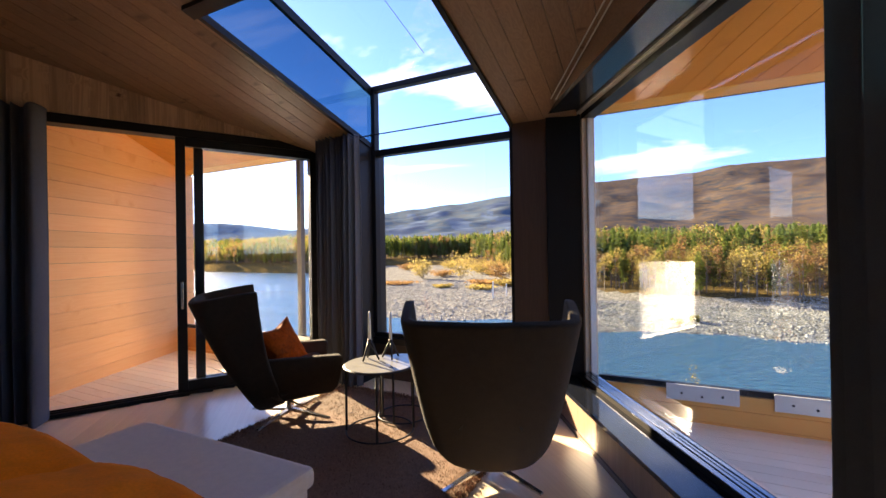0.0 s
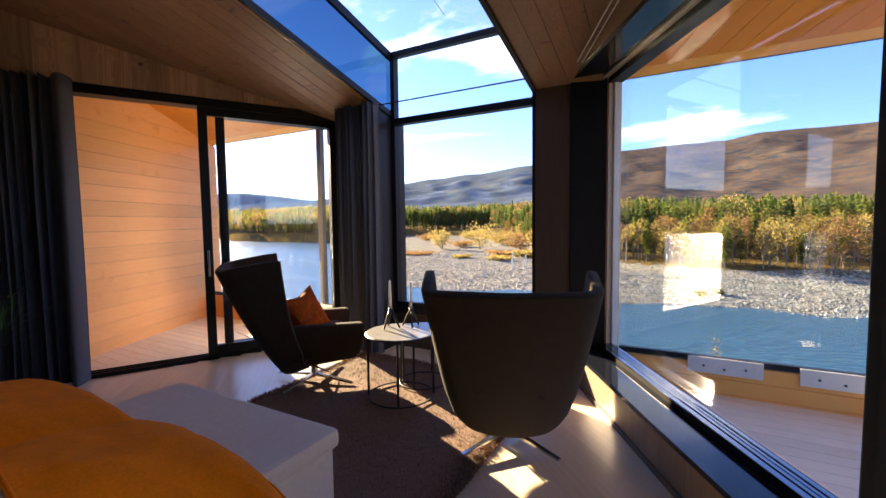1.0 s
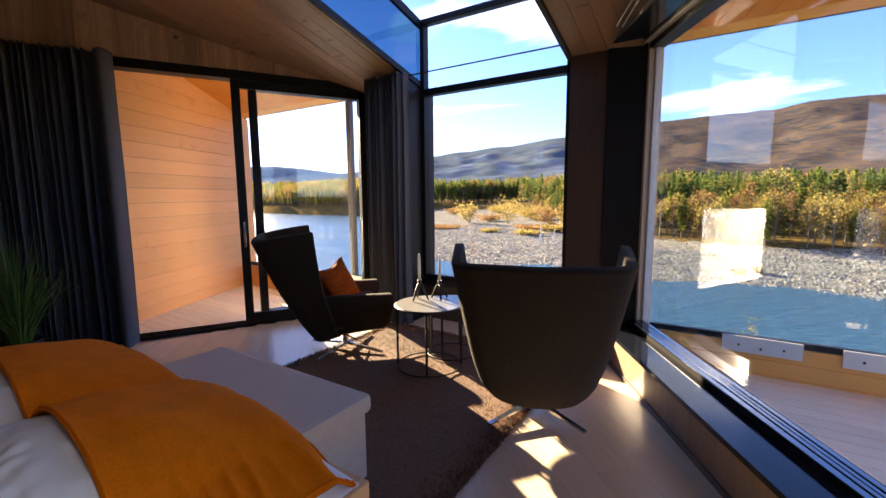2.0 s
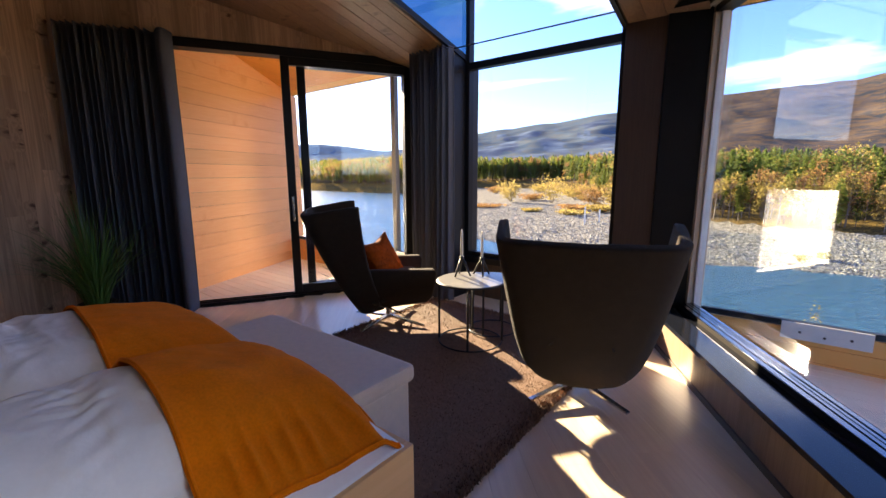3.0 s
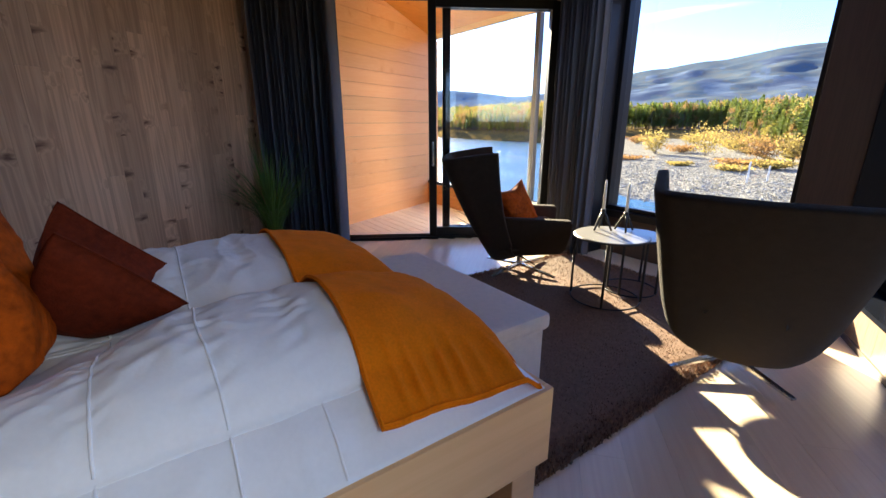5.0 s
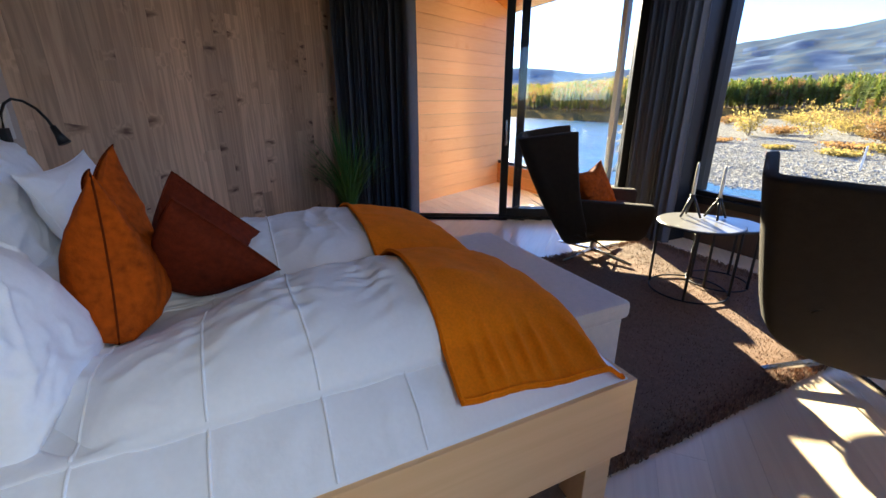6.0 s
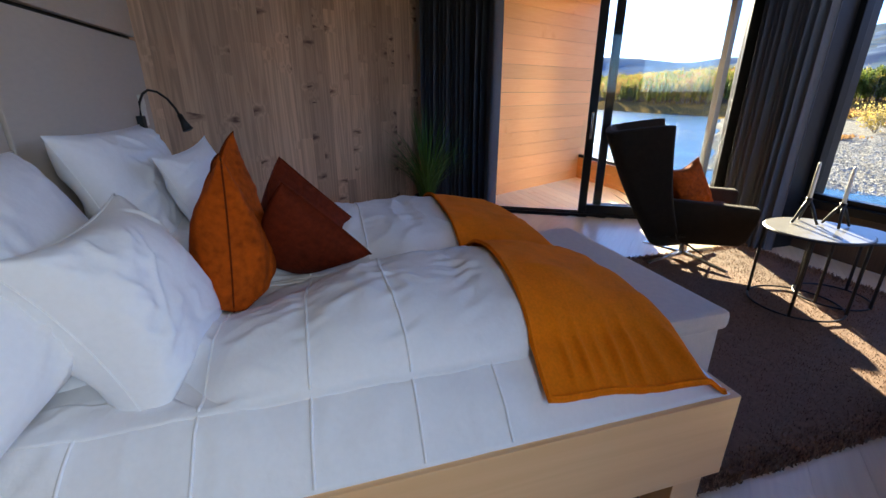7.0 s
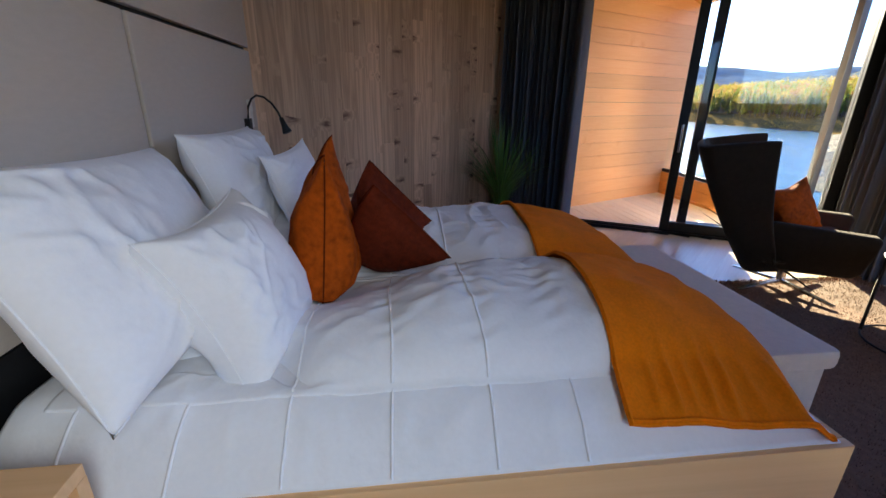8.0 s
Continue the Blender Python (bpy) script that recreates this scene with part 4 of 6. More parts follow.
tube(bm, [(-2.88, -0.90, 1.21), (-2.872, -0.885, 1.17), (-2.862, -0.868, 1.13)], 0.028, 14, taper=(0.45, 0.6, 1.0))
part("shade", bm, BLACK_SOFT, lamp, "small cone shade", smooth=True)
outlet = thing("wall_socket", "pale wall socket and switch plate beside the reading lamp", "socket")
part("plate", boxes((-3.155, -1.1495, 1.14, -3.095, -1.135, 1.31), bevel=0.003), WHITE_PLASTIC, outlet)
part("rocker", boxes((-3.145, -1.135, 1.24, -3.105, -1.130, 1.29), bevel=0.002), WHITE_PLASTIC, outlet)

# ---- night table ----
night = thing("night_table", "open box night table of pale birch beside the bed", "night table")
NX0, NX1, NY0, NY1, NZ0, NZ1 = -0.835, -0.38, -1.148, -0.845, 0.36, 0.685
part("top", boxes((NX0, NY0, NZ1 - 0.028, NX1, NY1, NZ1), bevel=0.002), BED_WOOD, night)
part("bottom", boxes((NX0, NY0, NZ0, NX1, NY1, NZ0 + 0.028), bevel=0.002), BED_WOOD, night)
part("side", boxes((NX0, NY0, NZ0 + 0.028, NX0 + 0.028, NY1, NZ1 - 0.028)), BED_WOOD, night)
part("side", boxes((NX1 - 0.028, NY0, NZ0 + 0.028, NX1, NY1, NZ1 - 0.028)), BED_WOOD, night)
part("back", boxes((NX0 + 0.028, NY0, NZ0 + 0.028, NX1 - 0.028, NY0 + 0.01, NZ1 - 0.028)), BED_WOOD, night)
part("dark_base", boxes((NX0 + 0.06, NY0 + 0.03, 0.0, NX1 - 0.06, NY1 - 0.05, NZ0)), BLACK_SOFT, night)

# ---- wing chairs ----
def wing_chair(label, m):
    """Swivel chair: one upholstered shell with leaning back and wings, thick arms, seat pad and a four-armed metal base."""
    ch = thing("armchair", label, "armchair", m=m, group="wing chairs at the bay window")
    HALF = ((0.0, 0.20), (0.05, 0.25), (0.14, 0.285), (0.32, 0.315), (0.55, 0.34), (1.0, 0.388))

    def shell(u, v):
        # u across from wing to wing, v from the bottom of the back to its top
        a = 2 * u - 1
        s = abs(a)
        half = curve_lin(v, HALF)
        wing = (0.15 + 0.25 * v) * smooth01(v * 6)
        # plan: a flat back, a round corner, then a wing that runs forward and slightly out
        if s < 0.5:
            x, y = half * 0.80 * s / 0.5, 0.016 * (1 - (s / 0.5) ** 2) * -1
        elif s < 0.72:
            q = (s - 0.5) / 0.22
            x = half * (0.80 + 0.185 * math.sin(q * math.pi / 2))
            y = 0.075 * (1 - math.cos(q * math.pi / 2))
        else:
            q = (s - 0.72) / 0.28
            x = half * (0.985 + 0.015 * q) + 0.030 * v * q
            y = 0.075 + (wing - 0.075) * q if wing > 0.075 else 0.075 * (1 - q) + wing * q
        y += -0.215 - 0.44 * v - 0.03 * math.sin(math.pi * v)
        tip = smooth01((s - 0.62) / 0.38)
        z = 0.150 + 0.085 * (1 - v) ** 5 * s * s + 0.885 * v + (0.045 * tip - 0.012 * (1 - s)) * v ** 3
        return (math.copysign(x, a), y, z)
    bm = bmesh.new()
    sheet(bm, 56, 26, shell)
    bmesh.ops.recalc_face_normals(bm, faces=bm.faces)
    bmesh.ops.solidify(bm, geom=bm.faces[:], thickness=-0.052)
    edges = [e for e in bm.edges if e.is_manifold and e.calc_face_angle(0) > 0.9]
    if edges:
        bmesh.ops.bevel(bm, geom=edges, offset=0.015, segments=3, affect='EDGES', profile=0.6)
    shell_ob = part("shell", bm, CHAIR_CLOTH, ch, smooth=True)
    for sx in (-1, 1):
        bm = bmesh.new()
        lo = [(-0.24, 0.185), (0.30, 0.225), (0.345, 0.27), (0.365, 0.40), (0.372, 0.505), (0.352, 0.532), (-0.12, 0.547), (-0.36, 0.555), (-0.32, 0.34)]
        va = [bm.verts.new((sx * (0.255 if z < 0.4 else 0.275), y, z)) for y, z in lo]
        vb = [bm.verts.new((sx * (0.295 + 0.085 * smooth01((z - 0.20) / 0.34) - (0.04 if y < -0.1 else 0.0)), y, z)) for y, z in lo]
        bm.faces.new(va), bm.faces.new(vb[::-1])
        for k in range(len(lo)):
            j = (k + 1) % len(lo)
            bm.faces.new((va[j], va[k], vb[k], vb[j]))
        bmesh.ops.recalc_face_normals(bm, faces=bm.faces)
        bmesh.ops.bevel(bm, geom=bm.edges[:], offset=0.020, segments=3, affect='EDGES', profile=0.6)
        part("armrest", bm, CHAIR_CLOTH, ch, smooth=True)
    part("seat_frame", boxes((-0.27, -0.30, 0.215, 0.27, 0.25, 0.315), bevel=0.03), CHAIR_CLOTH, ch)
    part("seat_cushion", boxes((-0.27, -0.32, 0.315, 0.27, 0.285, 0.445), bevel=0.04), CHAIR_CLOTH, ch)
    bm = bmesh.new()
    lathe(bm, [(0.030, 0.04), (0.030, 0.19), (0.10, 0.205), (0.10, 0.216)], sides=20)
    part("column", bm, CHROME, ch, "polished metal column")
    for k in range(4):
        bm = bmesh.new()
        a = radians(90 * k + 46)
        for v in box(bm, 0.02, -0.020, 0.0, 0.385, 0.020, 0.05):
            f = (v.co.x - 0.02) / 0.365
            v.co.y *= 1 - 0.25 * f
            v.co.z = 0.058 - 0.040 * f if v.co.z > 0.02 else 0.034 - 0.030 * f
        bmesh.ops.bevel(bm, geom=bm.edges[:], offset=0.003, segments=2, affect='EDGES')
        part("base_arm", bm, CHROME, ch, "flat polished base arm", m=Matrix.Rotation(a, 4, 'Z'))
    return ch


wing_chair("dark olive-grey wing chair on a polished base, by the large window", pose(-0.925, 2.465, 0.03, 0, 0, 21.5))
CHAIR_A = pose(-2.76, 2.62, 0.03, 0, 0, -38.0)
wing_chair("dark olive-grey wing chair with a rust cushion, by the sliding door", CHAIR_A)
cushion("cushion", "rust-coloured velvet cushion on the wing chair's seat", VELVET_O, 0.37, 0.37, 0.17, CHAIR_A @ pose(0.05, -0.06, 0.60, 22, 14, -48), 11.0, 0.003, 0.12, 0.014, chop=0.02)

# ---- side tables, candles ----
def side_table(label, x, y, top, r, turn):
    t = thing("side_table", label, "side table", m=pose(x, y, 0.03, 0, 0, turn), group="nested side tables")
    h = top - 0.03
    bm = bmesh.new()
    lathe(bm, [(0.01, h - 0.018), (r - 0.004, h - 0.018), (r, h - 0.014), (r, h - 0.004), (r - 0.004, h), (0.01, h)], sides=56)
    part("tabletop", bm, TABLE_TOP, t, "round grey tabletop with a thin dark rim")
    bm = bmesh.new()
    tube(bm, [(r * math.cos(2 * math.pi * k / 48), r * math.sin(2 * math.pi * k / 48), h - 0.011) for k in range(49)], 0.007, 6)
    part("rim", bm, BLACK_SOFT, t, smooth=True)
    bm = bmesh.new()
    rr = r - 0.012
    tube(bm, [(rr * math.cos(2 * math.pi * k / 48), rr * math.sin(2 * math.pi * k / 48), 0.007) for k in range(49)], 0.006, 6)
    part("base_ring", bm, BLACK_SOFT, t, "thin metal floor ring", smooth=True)
    for k in range(4):
        a = math.pi / 2 * k
        bm = bmesh.new()
        tube(bm, [(rr * math.cos(a), rr * math.sin(a), 0.006), (rr * math.cos(a), rr * math.sin(a), h - 0.016)], 0.0095, 8)
        part("leg", bm, BLACK_SOFT, t)
    return t


side_table("round side table with a grey top on thin black legs", -1.885, 2.675, 0.535, 0.265, 30)
side_table("lower round side table tucked beside the taller one", -1.88, 3.00, 0.485, 0.215, 10)


def candle_holder(label, x, y, base, h, turn):
    t = thing("candle_holder", label, "candle holder", m=pose(x, y, base, 0, 0, turn), group="candle holders on the table")
    for k in range(3):
        a = 2 * math.pi * k / 3
        bm = bmesh.new()
        tube(bm, [(0.075 * math.cos(a), 0.075 * math.sin(a), 0.006), (0.062 * math.cos(a), 0.062 * math.sin(a), 0.03), (0.030 * math.cos(a), 0.030 * math.sin(a), h * 0.62), (0.008 * math.cos(a), 0.008 * math.sin(a), h * 0.86)], 0.010, 8, taper=(0.75, 0.8, 1.0, 0.9))
        part("leg", bm, BLACK_SOFT, t, smooth=True)
    bm = bmesh.new()
    lathe(bm, [(0.008, h * 0.70), (0.015, h * 0.80), (0.017, h), (0.0125, h), (0.0125, h - 0.01)], sides=16)
    part("cup", bm, BLACK_SOFT, t, smooth=True)
    c = thing("candle", "tall white taper candle in a black holder", "candle", m=pose(x, y, base + h - 0.012, 0, 0, turn), group="taper candles")
    bm = bmesh.new()
    lathe(bm, [(0.0115, 0.0), (0.0110, 0.12), (0.0085, 0.215), (0.004, 0.232)], sides=14)
    part("wax", bm, WHITE_CANDLE, c, smooth=True)
    bm = bmesh.new()
    tube(bm, [(0, 0, 0.23), (0.001, 0, 0.242)], 0.0012, 5)
    part("wick", bm, BLACK_SOFT, c)


candle_holder("black three-legged twig-like candle holder", -2.005, 2.72, 0.535, 0.165, 20)
candle_holder("black three-legged twig-like candle holder, slightly lower", -1.885, 2.835, 0.535, 0.150, 70)

# ---- rug ----
RX0, RX1, RY0, RY1 = -2.90, -0.955, 0.30, 3.47
rug = thing("rug", "thick dark brown wool shag rug under the chairs and bench", "rug")
rr = random.Random(12)
bm = bmesh.new()
sheet(bm, 60, 90, lambda u, v: (RX0 + u * (RX1 - RX0), RY0 + v * (RY1 - RY0), 0.004 + (0.018 + 0.004 * rough(u * 2, v * 3, 0, 0.06)) * min(1.0, 12 * min(u, 1 - u, v, 1 - v) + 0.15)))
part("backing", bm, RUG, rug, smooth=True)
vs, fs = [], []
for k in range(62000):
    x, y = rr.uniform(RX0 - 0.008, RX1 + 0.008), rr.uniform(0.9, RY1 + 0.008)
    a, l, w = rr.uniform(0, 6.283), rr.uniform(0.013, 0.024), rr.uniform(0.003, 0.0052)
    tx, ty = rr.uniform(-0.012, 0.012), rr.uniform(-0.012, 0.012)
    c, s, n = math.cos(a) * w, math.sin(a) * w, len(vs)
    vs += [(x - c, y - s, 0.006), (x + c, y + s, 0.006), (x + tx, y + ty, 0.010 + l)]
    fs.append((n, n + 1, n + 2))
me = bpy.data.meshes.new("shag")
me.from_pydata(vs, [], fs)
me.materials.append(RUG)
pile = new("shag", me)
pile.parent = rug
tagged(pile, kind="stuff")

# ---- curtains ----
def curtain(label, p0, p1, z0, top, folds, depth, seed, group="curtains", flange=0.0):
    """Cloth hung in tight pleats between two points of the plan; flange is the part of its width that ends as a smooth wrapped edge."""
    ob = thing("curtain", label, "curtain", group=group)
    a, b = Vector(p0), Vector(p1)
    d = (b - a).normalized()
    n = Vector((d.y, -d.x))
    r = random.Random(seed)
    at = [0.0]
    for _ in range(folds):
        at.append(at[-1] + r.uniform(0.65, 1.35))
    at = [q / at[-1] * (1 - flange) for q in at]
    amp = [r.uniform(0.55, 1.2) * (1.35 if flange and k > folds - 4 else 1.0) for k in range(folds + 2)]
    skew = [r.uniform(-0.12, 0.12) for _ in range(folds + 2)]

    def f(u, v):
        side = 0.0
        if u >= 1 - flange and flange:
            q = (u - (1 - flange)) / flange
            # a deep valley, then one broad rounded fold that turns back at its end
            off = depth * (-1.3 + 3.9 * math.sin(math.pi * min(max(q - 0.16, 0.0) * 1.14, 0.96)) ** 0.8)
        else:
            i = max(k for k in range(folds) if at[k] <= u + 1e-9)
            q = (u - at[i]) / (at[i + 1] - at[i])
            # a narrow proud pleat, then a deep valley
            q = min(max(q + skew[i] * math.sin(math.pi * q) * (1 - v), 0.0), 1.0)
            ridge = math.sin(math.pi * q) ** 1.6
            off = depth * (amp[i] * ridge * 2.0 - 0.9)
            side = 0.012 * math.sin(2 * math.pi * q) * (1 - 0.4 * v)
        off = off * (0.72 + 0.28 * (1 - v)) + 0.008 * rough(u * 3, v * 2, 0, 0.4, seed)
        lean = 0.006 * math.sin(6 * v + 11 * u) * (1 - v)
        p = a + (b - a) * u + d * (side + lean) + n * off
        zt = top(p.x, p.y) if callable(top) else top
        return (p.x, p.y, z0 + v * (zt - z0))
    bm = bmesh.new()
    face = sheet(bm, folds * 16, 18, f)
    rear = sheet(bm, folds * 16, 18, lambda u, v: Vector(f(u, v)) + Vector((n.x, n.y, 0)) * -0.004)
    for g, h in ((face[0], rear[0]), (face[-1], rear[-1]), ([c[0] for c in face], [c[0] for c in rear]), ([c[-1] for c in face], [c[-1] for c in rear])):
        for k in range(len(g) - 1):
            bm.faces.new((g[k], g[k + 1], h[k + 1], h[k]))
    part("cloth", bm, CURTAIN, ob, smooth=True)
    bm = bmesh.new()
    pts = [f(k / (folds * 8), 0.999) for k in range(folds * 8 + 1)]
    tube(bm, [(x, y, z - 0.012) for x, y, z in pts], 0.005, 5)
    part("heading_tape", bm, CURTAIN, ob, smooth=True)
    return ob


IN = (0.866, -0.5)                        # into the room from the door wall
curtain("charcoal grey curtain drawn aside in deep folds at the sliding door", (B[0] + 0.10 * IN[0] + 0.03, B[1] + 0.10 * IN[1] + 0.05), (-4.578, 1.722), 0.012, 2.645, 14, 0.066, 3, flange=0.20)
curtain("charcoal grey curtain gathered in the corner beside the bay window", (-3.26, 3.49), (-2.69, 3.49), 0.012, lambda x, y: ceil_z(x, y) - 0.03, 11, 0.055, 5)
p0, p1 = RIGHT @ Vector((2.375, -0.12, 0)), RIGHT @ Vector((3.1, -0.12, 0))
curtain("charcoal grey curtain drawn aside at the large window", p0.to_2d(), p1.to_2d(), 0.012, lambda x, y: ceil_z(x, y) - 0.03, 13, 0.045, 8)

# ---- plant ----
plant = thing("potted_plant", "tall grassy potted plant in the corner by the curtain", "plant", m=pose(-4.53, 0.90, 0))
bm = bmesh.new()
lathe(bm, [(0.09, 0.0), (0.11, 0.02), (0.14, 0.26), (0.14, 0.28), (0.125, 0.28), (0.12, 0.24), (0.01, 0.24)], sides=24)
part("pot", bm, POT, plant, "dark round pot", smooth=True)
rp = random.Random(9)
bm = bmesh.new()
for k in range(260):
    a, l, lean = rp.uniform(0, 6.283), rp.uniform(0.55, 1.2), rp.uniform(0.10, 1.05)
    r0 = rp.uniform(0, 0.09)
    w = rp.uniform(0.003, 0.0065)
    prev = None
    for i in range(8):
        f = i / 7
        rad = r0 + min(lean * l * f ** 1.5, 0.40 + 0.25 * math.sin(a + 2.6) ** 2)
        z = 0.24 + l * f - 0.55 * lean * l * f ** 2.4
        c = Vector((rad * math.cos(a), rad * math.sin(a), z))
        side = Vector((-math.sin(a), math.cos(a), 0)) * w * (1 - f ** 2 * 0.95)
        cur = (bm.verts.new(c - side), bm.verts.new(c + side))
        if prev:
            bm.faces.new((prev[0], prev[1], cur[1], cur[0]))
        prev = cur
part("leaves", bm, PLANT, plant, "long thin arching green blades")

# ---- land outside: river, gravel bar, woods, mountains ----
WATER_Z = -8.0
AHEAD = Vector((-math.sin(radians(26.4)), math.cos(radians(26.4)), 0))
ASIDE = Vector((math.cos(radians(26.4)), math.sin(radians(26.4)), 0))


def place(d, l, z=0.0):
    p = AHEAD * d + ASIDE * l
    return Vector((p.x, p.y, z))


def curve(x, table):
    for (a, p), (b, q) in zip(table, table[1:]):
        if x <= b:
            f = min(max((x - a) / (b - a), 0), 1)
            return p + (q - p) * (f * f * (3 - 2 * f))
    return table[-1][1]


SHORE = ((-170, 280), (-116, 230), (-79, 208), (-61, 202), (-50, 178), (-36, 130), (-30, 106), (-23, 82), (-17, 63), (-8, 60), (9, 56), (20, 48), (37, 42), (90, 38), (300, 40))
WOODS = ((-260, 268), (-170, 284), (-116, 235), (-79, 214), (-62, 212), (-50, 245), (-30, 330), (5, 320), (20, 190), (27, 88), (41, 68), (54, 61), (120, 56), (300, 60))


def land_z(d, l):
    """Height of the land: near bank, river bed, gravel bar, wood floor."""
    if d < 20:
        return -1.2 - 8.5 * smooth01((d - 5.5) / 11)
    s = curve(l, SHORE) + 3.0 * noise.noise(Vector((d / 9, l / 9, 0.3))) + 1.2 * noise.noise(Vector((d / 2.6, l / 2.6, 4.3)))
    t = d - s
    if t < 0:
        return WATER_Z - min(-t * 0.12, 2.0)
    z = WATER_Z + min(t * 0.055, 0.9) + 0.14 * noise.noise(Vector((d / 4, l / 4, 7.0)))
    w = d - curve(l, WOODS)
    return z + 0.8 * smooth01((w + 12) / 20) + 0.5 * smooth01((w - 40) / 200) + 2.4 * smooth01((d - 150) / 90) * smooth01((w + 60) / 60)


def blend_material(name, colors, scales, rough_v=0.9, bump=0.5, bump_scale=2.0, pos=(0.42, 0.58), speckle=0.0):
    """Ground: patches of two colours, broken by speckles of a third."""
    m = bpy.data.materials.new(name)
    m.use_nodes = True
    n, l = m.node_tree.nodes, m.node_tree.links
    b = n["Principled BSDF"]
    b.inputs["Roughness"].default_value = rough_v
    b.inputs["Specular IOR Level"].default_value = 0.0
    tc = n.new("ShaderNodeTexCoord")
    facs = []
    for s in scales:
        t = n.new("ShaderNodeTexNoise")
        t.inputs["Scale"].default_value, t.inputs["Detail"].default_value = s, 6
        l.new(tc.outputs["Object"], t.inputs["Vector"])
        r = n.new("ShaderNodeMapRange")
        r.inputs["From Min"].default_value, r.inputs["From Max"].default_value = pos
        l.new(t.outputs["Fac"], r.inputs["Value"])
        facs.append(r.outputs[0])
    col = None
    for k, c in enumerate(colors[1:]):
        mx = n.new("ShaderNodeMixRGB")
        if col is None:
            mx.inputs[1].default_value = (*colors[0], 1)
        else:
            l.new(col, mx.inputs[1])
        mx.inputs[2].default_value = (*c, 1)
        l.new(facs[k], mx.inputs[0])
        col = mx.outputs[0]
    if speckle:
        vo = n.new("ShaderNodeTexVoronoi")
        vo.inputs["Scale"].default_value = speckle
        l.new(tc.outputs["Object"], vo.inputs["Vector"])
        sc = n.new("ShaderNodeSeparateColor")
        l.new(vo.outputs["Color"], sc.inputs[0])
        mr = n.new("ShaderNodeMapRange")
        mr.inputs["To Min"].default_value, mr.inputs["To Max"].default_value = 0.45, 1.55
        l.new(sc.outputs[0], mr.inputs["Value"])
        sv = n.new("ShaderNodeVectorMath"); sv.operation = 'SCALE'
        l.new(col, sv.inputs[0]), l.new(mr.outputs[0], sv.inputs["Scale"])
        col = sv.outputs[0]
    l.new(col, b.inputs["Base Color"])
    bn, bp = n.new("ShaderNodeTexVoronoi"), n.new("ShaderNodeBump")
    bn.inputs["Scale"].default_value = bump_scale
    l.new(tc.outputs["Object"], bn.inputs["Vector"]), l.new(bn.outputs["Distance"], bp.inputs["Height"])
    bp.inputs["Strength"].default_value, bp.inputs["Distance"].default_value = bump, 0.2
    l.new(bp.outputs[0], b.inputs["Normal"])
    return m


GRAVEL = blend_material("river_gravel", ((0.185, 0.178, 0.150), (0.120, 0.115, 0.098), (0.24, 0.235, 0.205)), (0.35, 5.0), bump=0.9, bump_scale=3.5, speckle=2.6)
HEATH = blend_material("autumn_heath", ((0.13, 0.092, 0.036), (0.20, 0.13, 0.034), (0.08, 0.062, 0.033)), (0.12, 1.3), bump=0.6, bump_scale=3.0, speckle=6.0)
STONE = material("river_stone", (0.25, 0.255, 0.24), 0.8, 0, 0.2, 2.0, island=0.45, spec=0.1)
MOUNTAIN = blend_material("mountain_heath", ((0.072, 0.060, 0.060), (0.036, 0.042, 0.052), (0.105, 0.074, 0.052)), (0.010, 0.04), bump=0.7, bump_scale=0.02, pos=(0.44, 0.58))
# aerial haze painted into the base colours of the farther slopes, scree and hills
HAZE_SLOPE = blend_material("haze_tinted_slope", ((0.072, 0.105, 0.140), (0.060, 0.090, 0.124), (0.088, 0.105, 0.118)), (0.008, 0.03), bump=0.6, bump_scale=0.03, pos=(0.46, 0.56))
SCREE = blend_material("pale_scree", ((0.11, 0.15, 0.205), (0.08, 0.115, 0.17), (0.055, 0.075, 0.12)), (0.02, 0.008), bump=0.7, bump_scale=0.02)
HAZE_HILL = blend_material("haze_tinted_hills", ((0.07, 0.115, 0.19), (0.085, 0.13, 0.21), (0.08, 0.11, 0.16)), (0.003, 0.01), bump=0.3, bump_scale=0.01)


def grid_object(name, ds, ls, zf, mats, pick, **tags):
    """Land as one grid in distance and offset, with a material for each face."""
    vs = [place(d, l, zf(d, l))[:] for d in ds for l in ls]
    w, fs, mi = len(ls), [], []
    for i in range(len(ds) - 1):
        for j in range(w - 1):
            fs.append((i * w + j, i * w + j + 1, (i + 1) * w + j + 1, (i + 1) * w + j))
            mi.append(pick((ds[i] + ds[i + 1]) / 2, (ls[j] + ls[j + 1]) / 2))
    me = bpy.data.meshes.new(name)
    me.from_pydata(vs, [], fs)
    for m in mats:
        me.materials.append(m)
    me.polygons.foreach_set("material_index", mi)
    me.polygons.foreach_set("use_smooth", [True] * len(fs))
    return tagged(new(name, me), **tags)


ds = [-4000, -600, -30, 5, 8, 12, 16, 20, 26, 32, 36] + [38 + 1.6 * k for k in range(56)] + [130 + 5 * k for k in range(50)] + [385 + 45 * k for k in range(12)] + [1200, 2500, 6000]
ls = [-6000, -2500, -900, -500, -380] + [-300 + 7 * k for k in range(31)] + [-84 + 2.2 * k for k in range(80)] + [96 + 12 * k for k in range(10)] + [240, 400, 900, 2500, 6000]


def ground_kind(d, l):
    w = d - curve(l, WOODS) + 14 * noise.noise(Vector((d / 14, l / 14, 2.0)))
    return 1 if d < 20 or w > (-3 if l > 20 else -70) else 0


ground = grid_object("ground", ds, ls, lambda d, l: land_z(d, l) if d > -30 else -1.2, (GRAVEL, HEATH), ground_kind, label="river banks with pale gravel and autumn heath", category="ground", kind="structure")

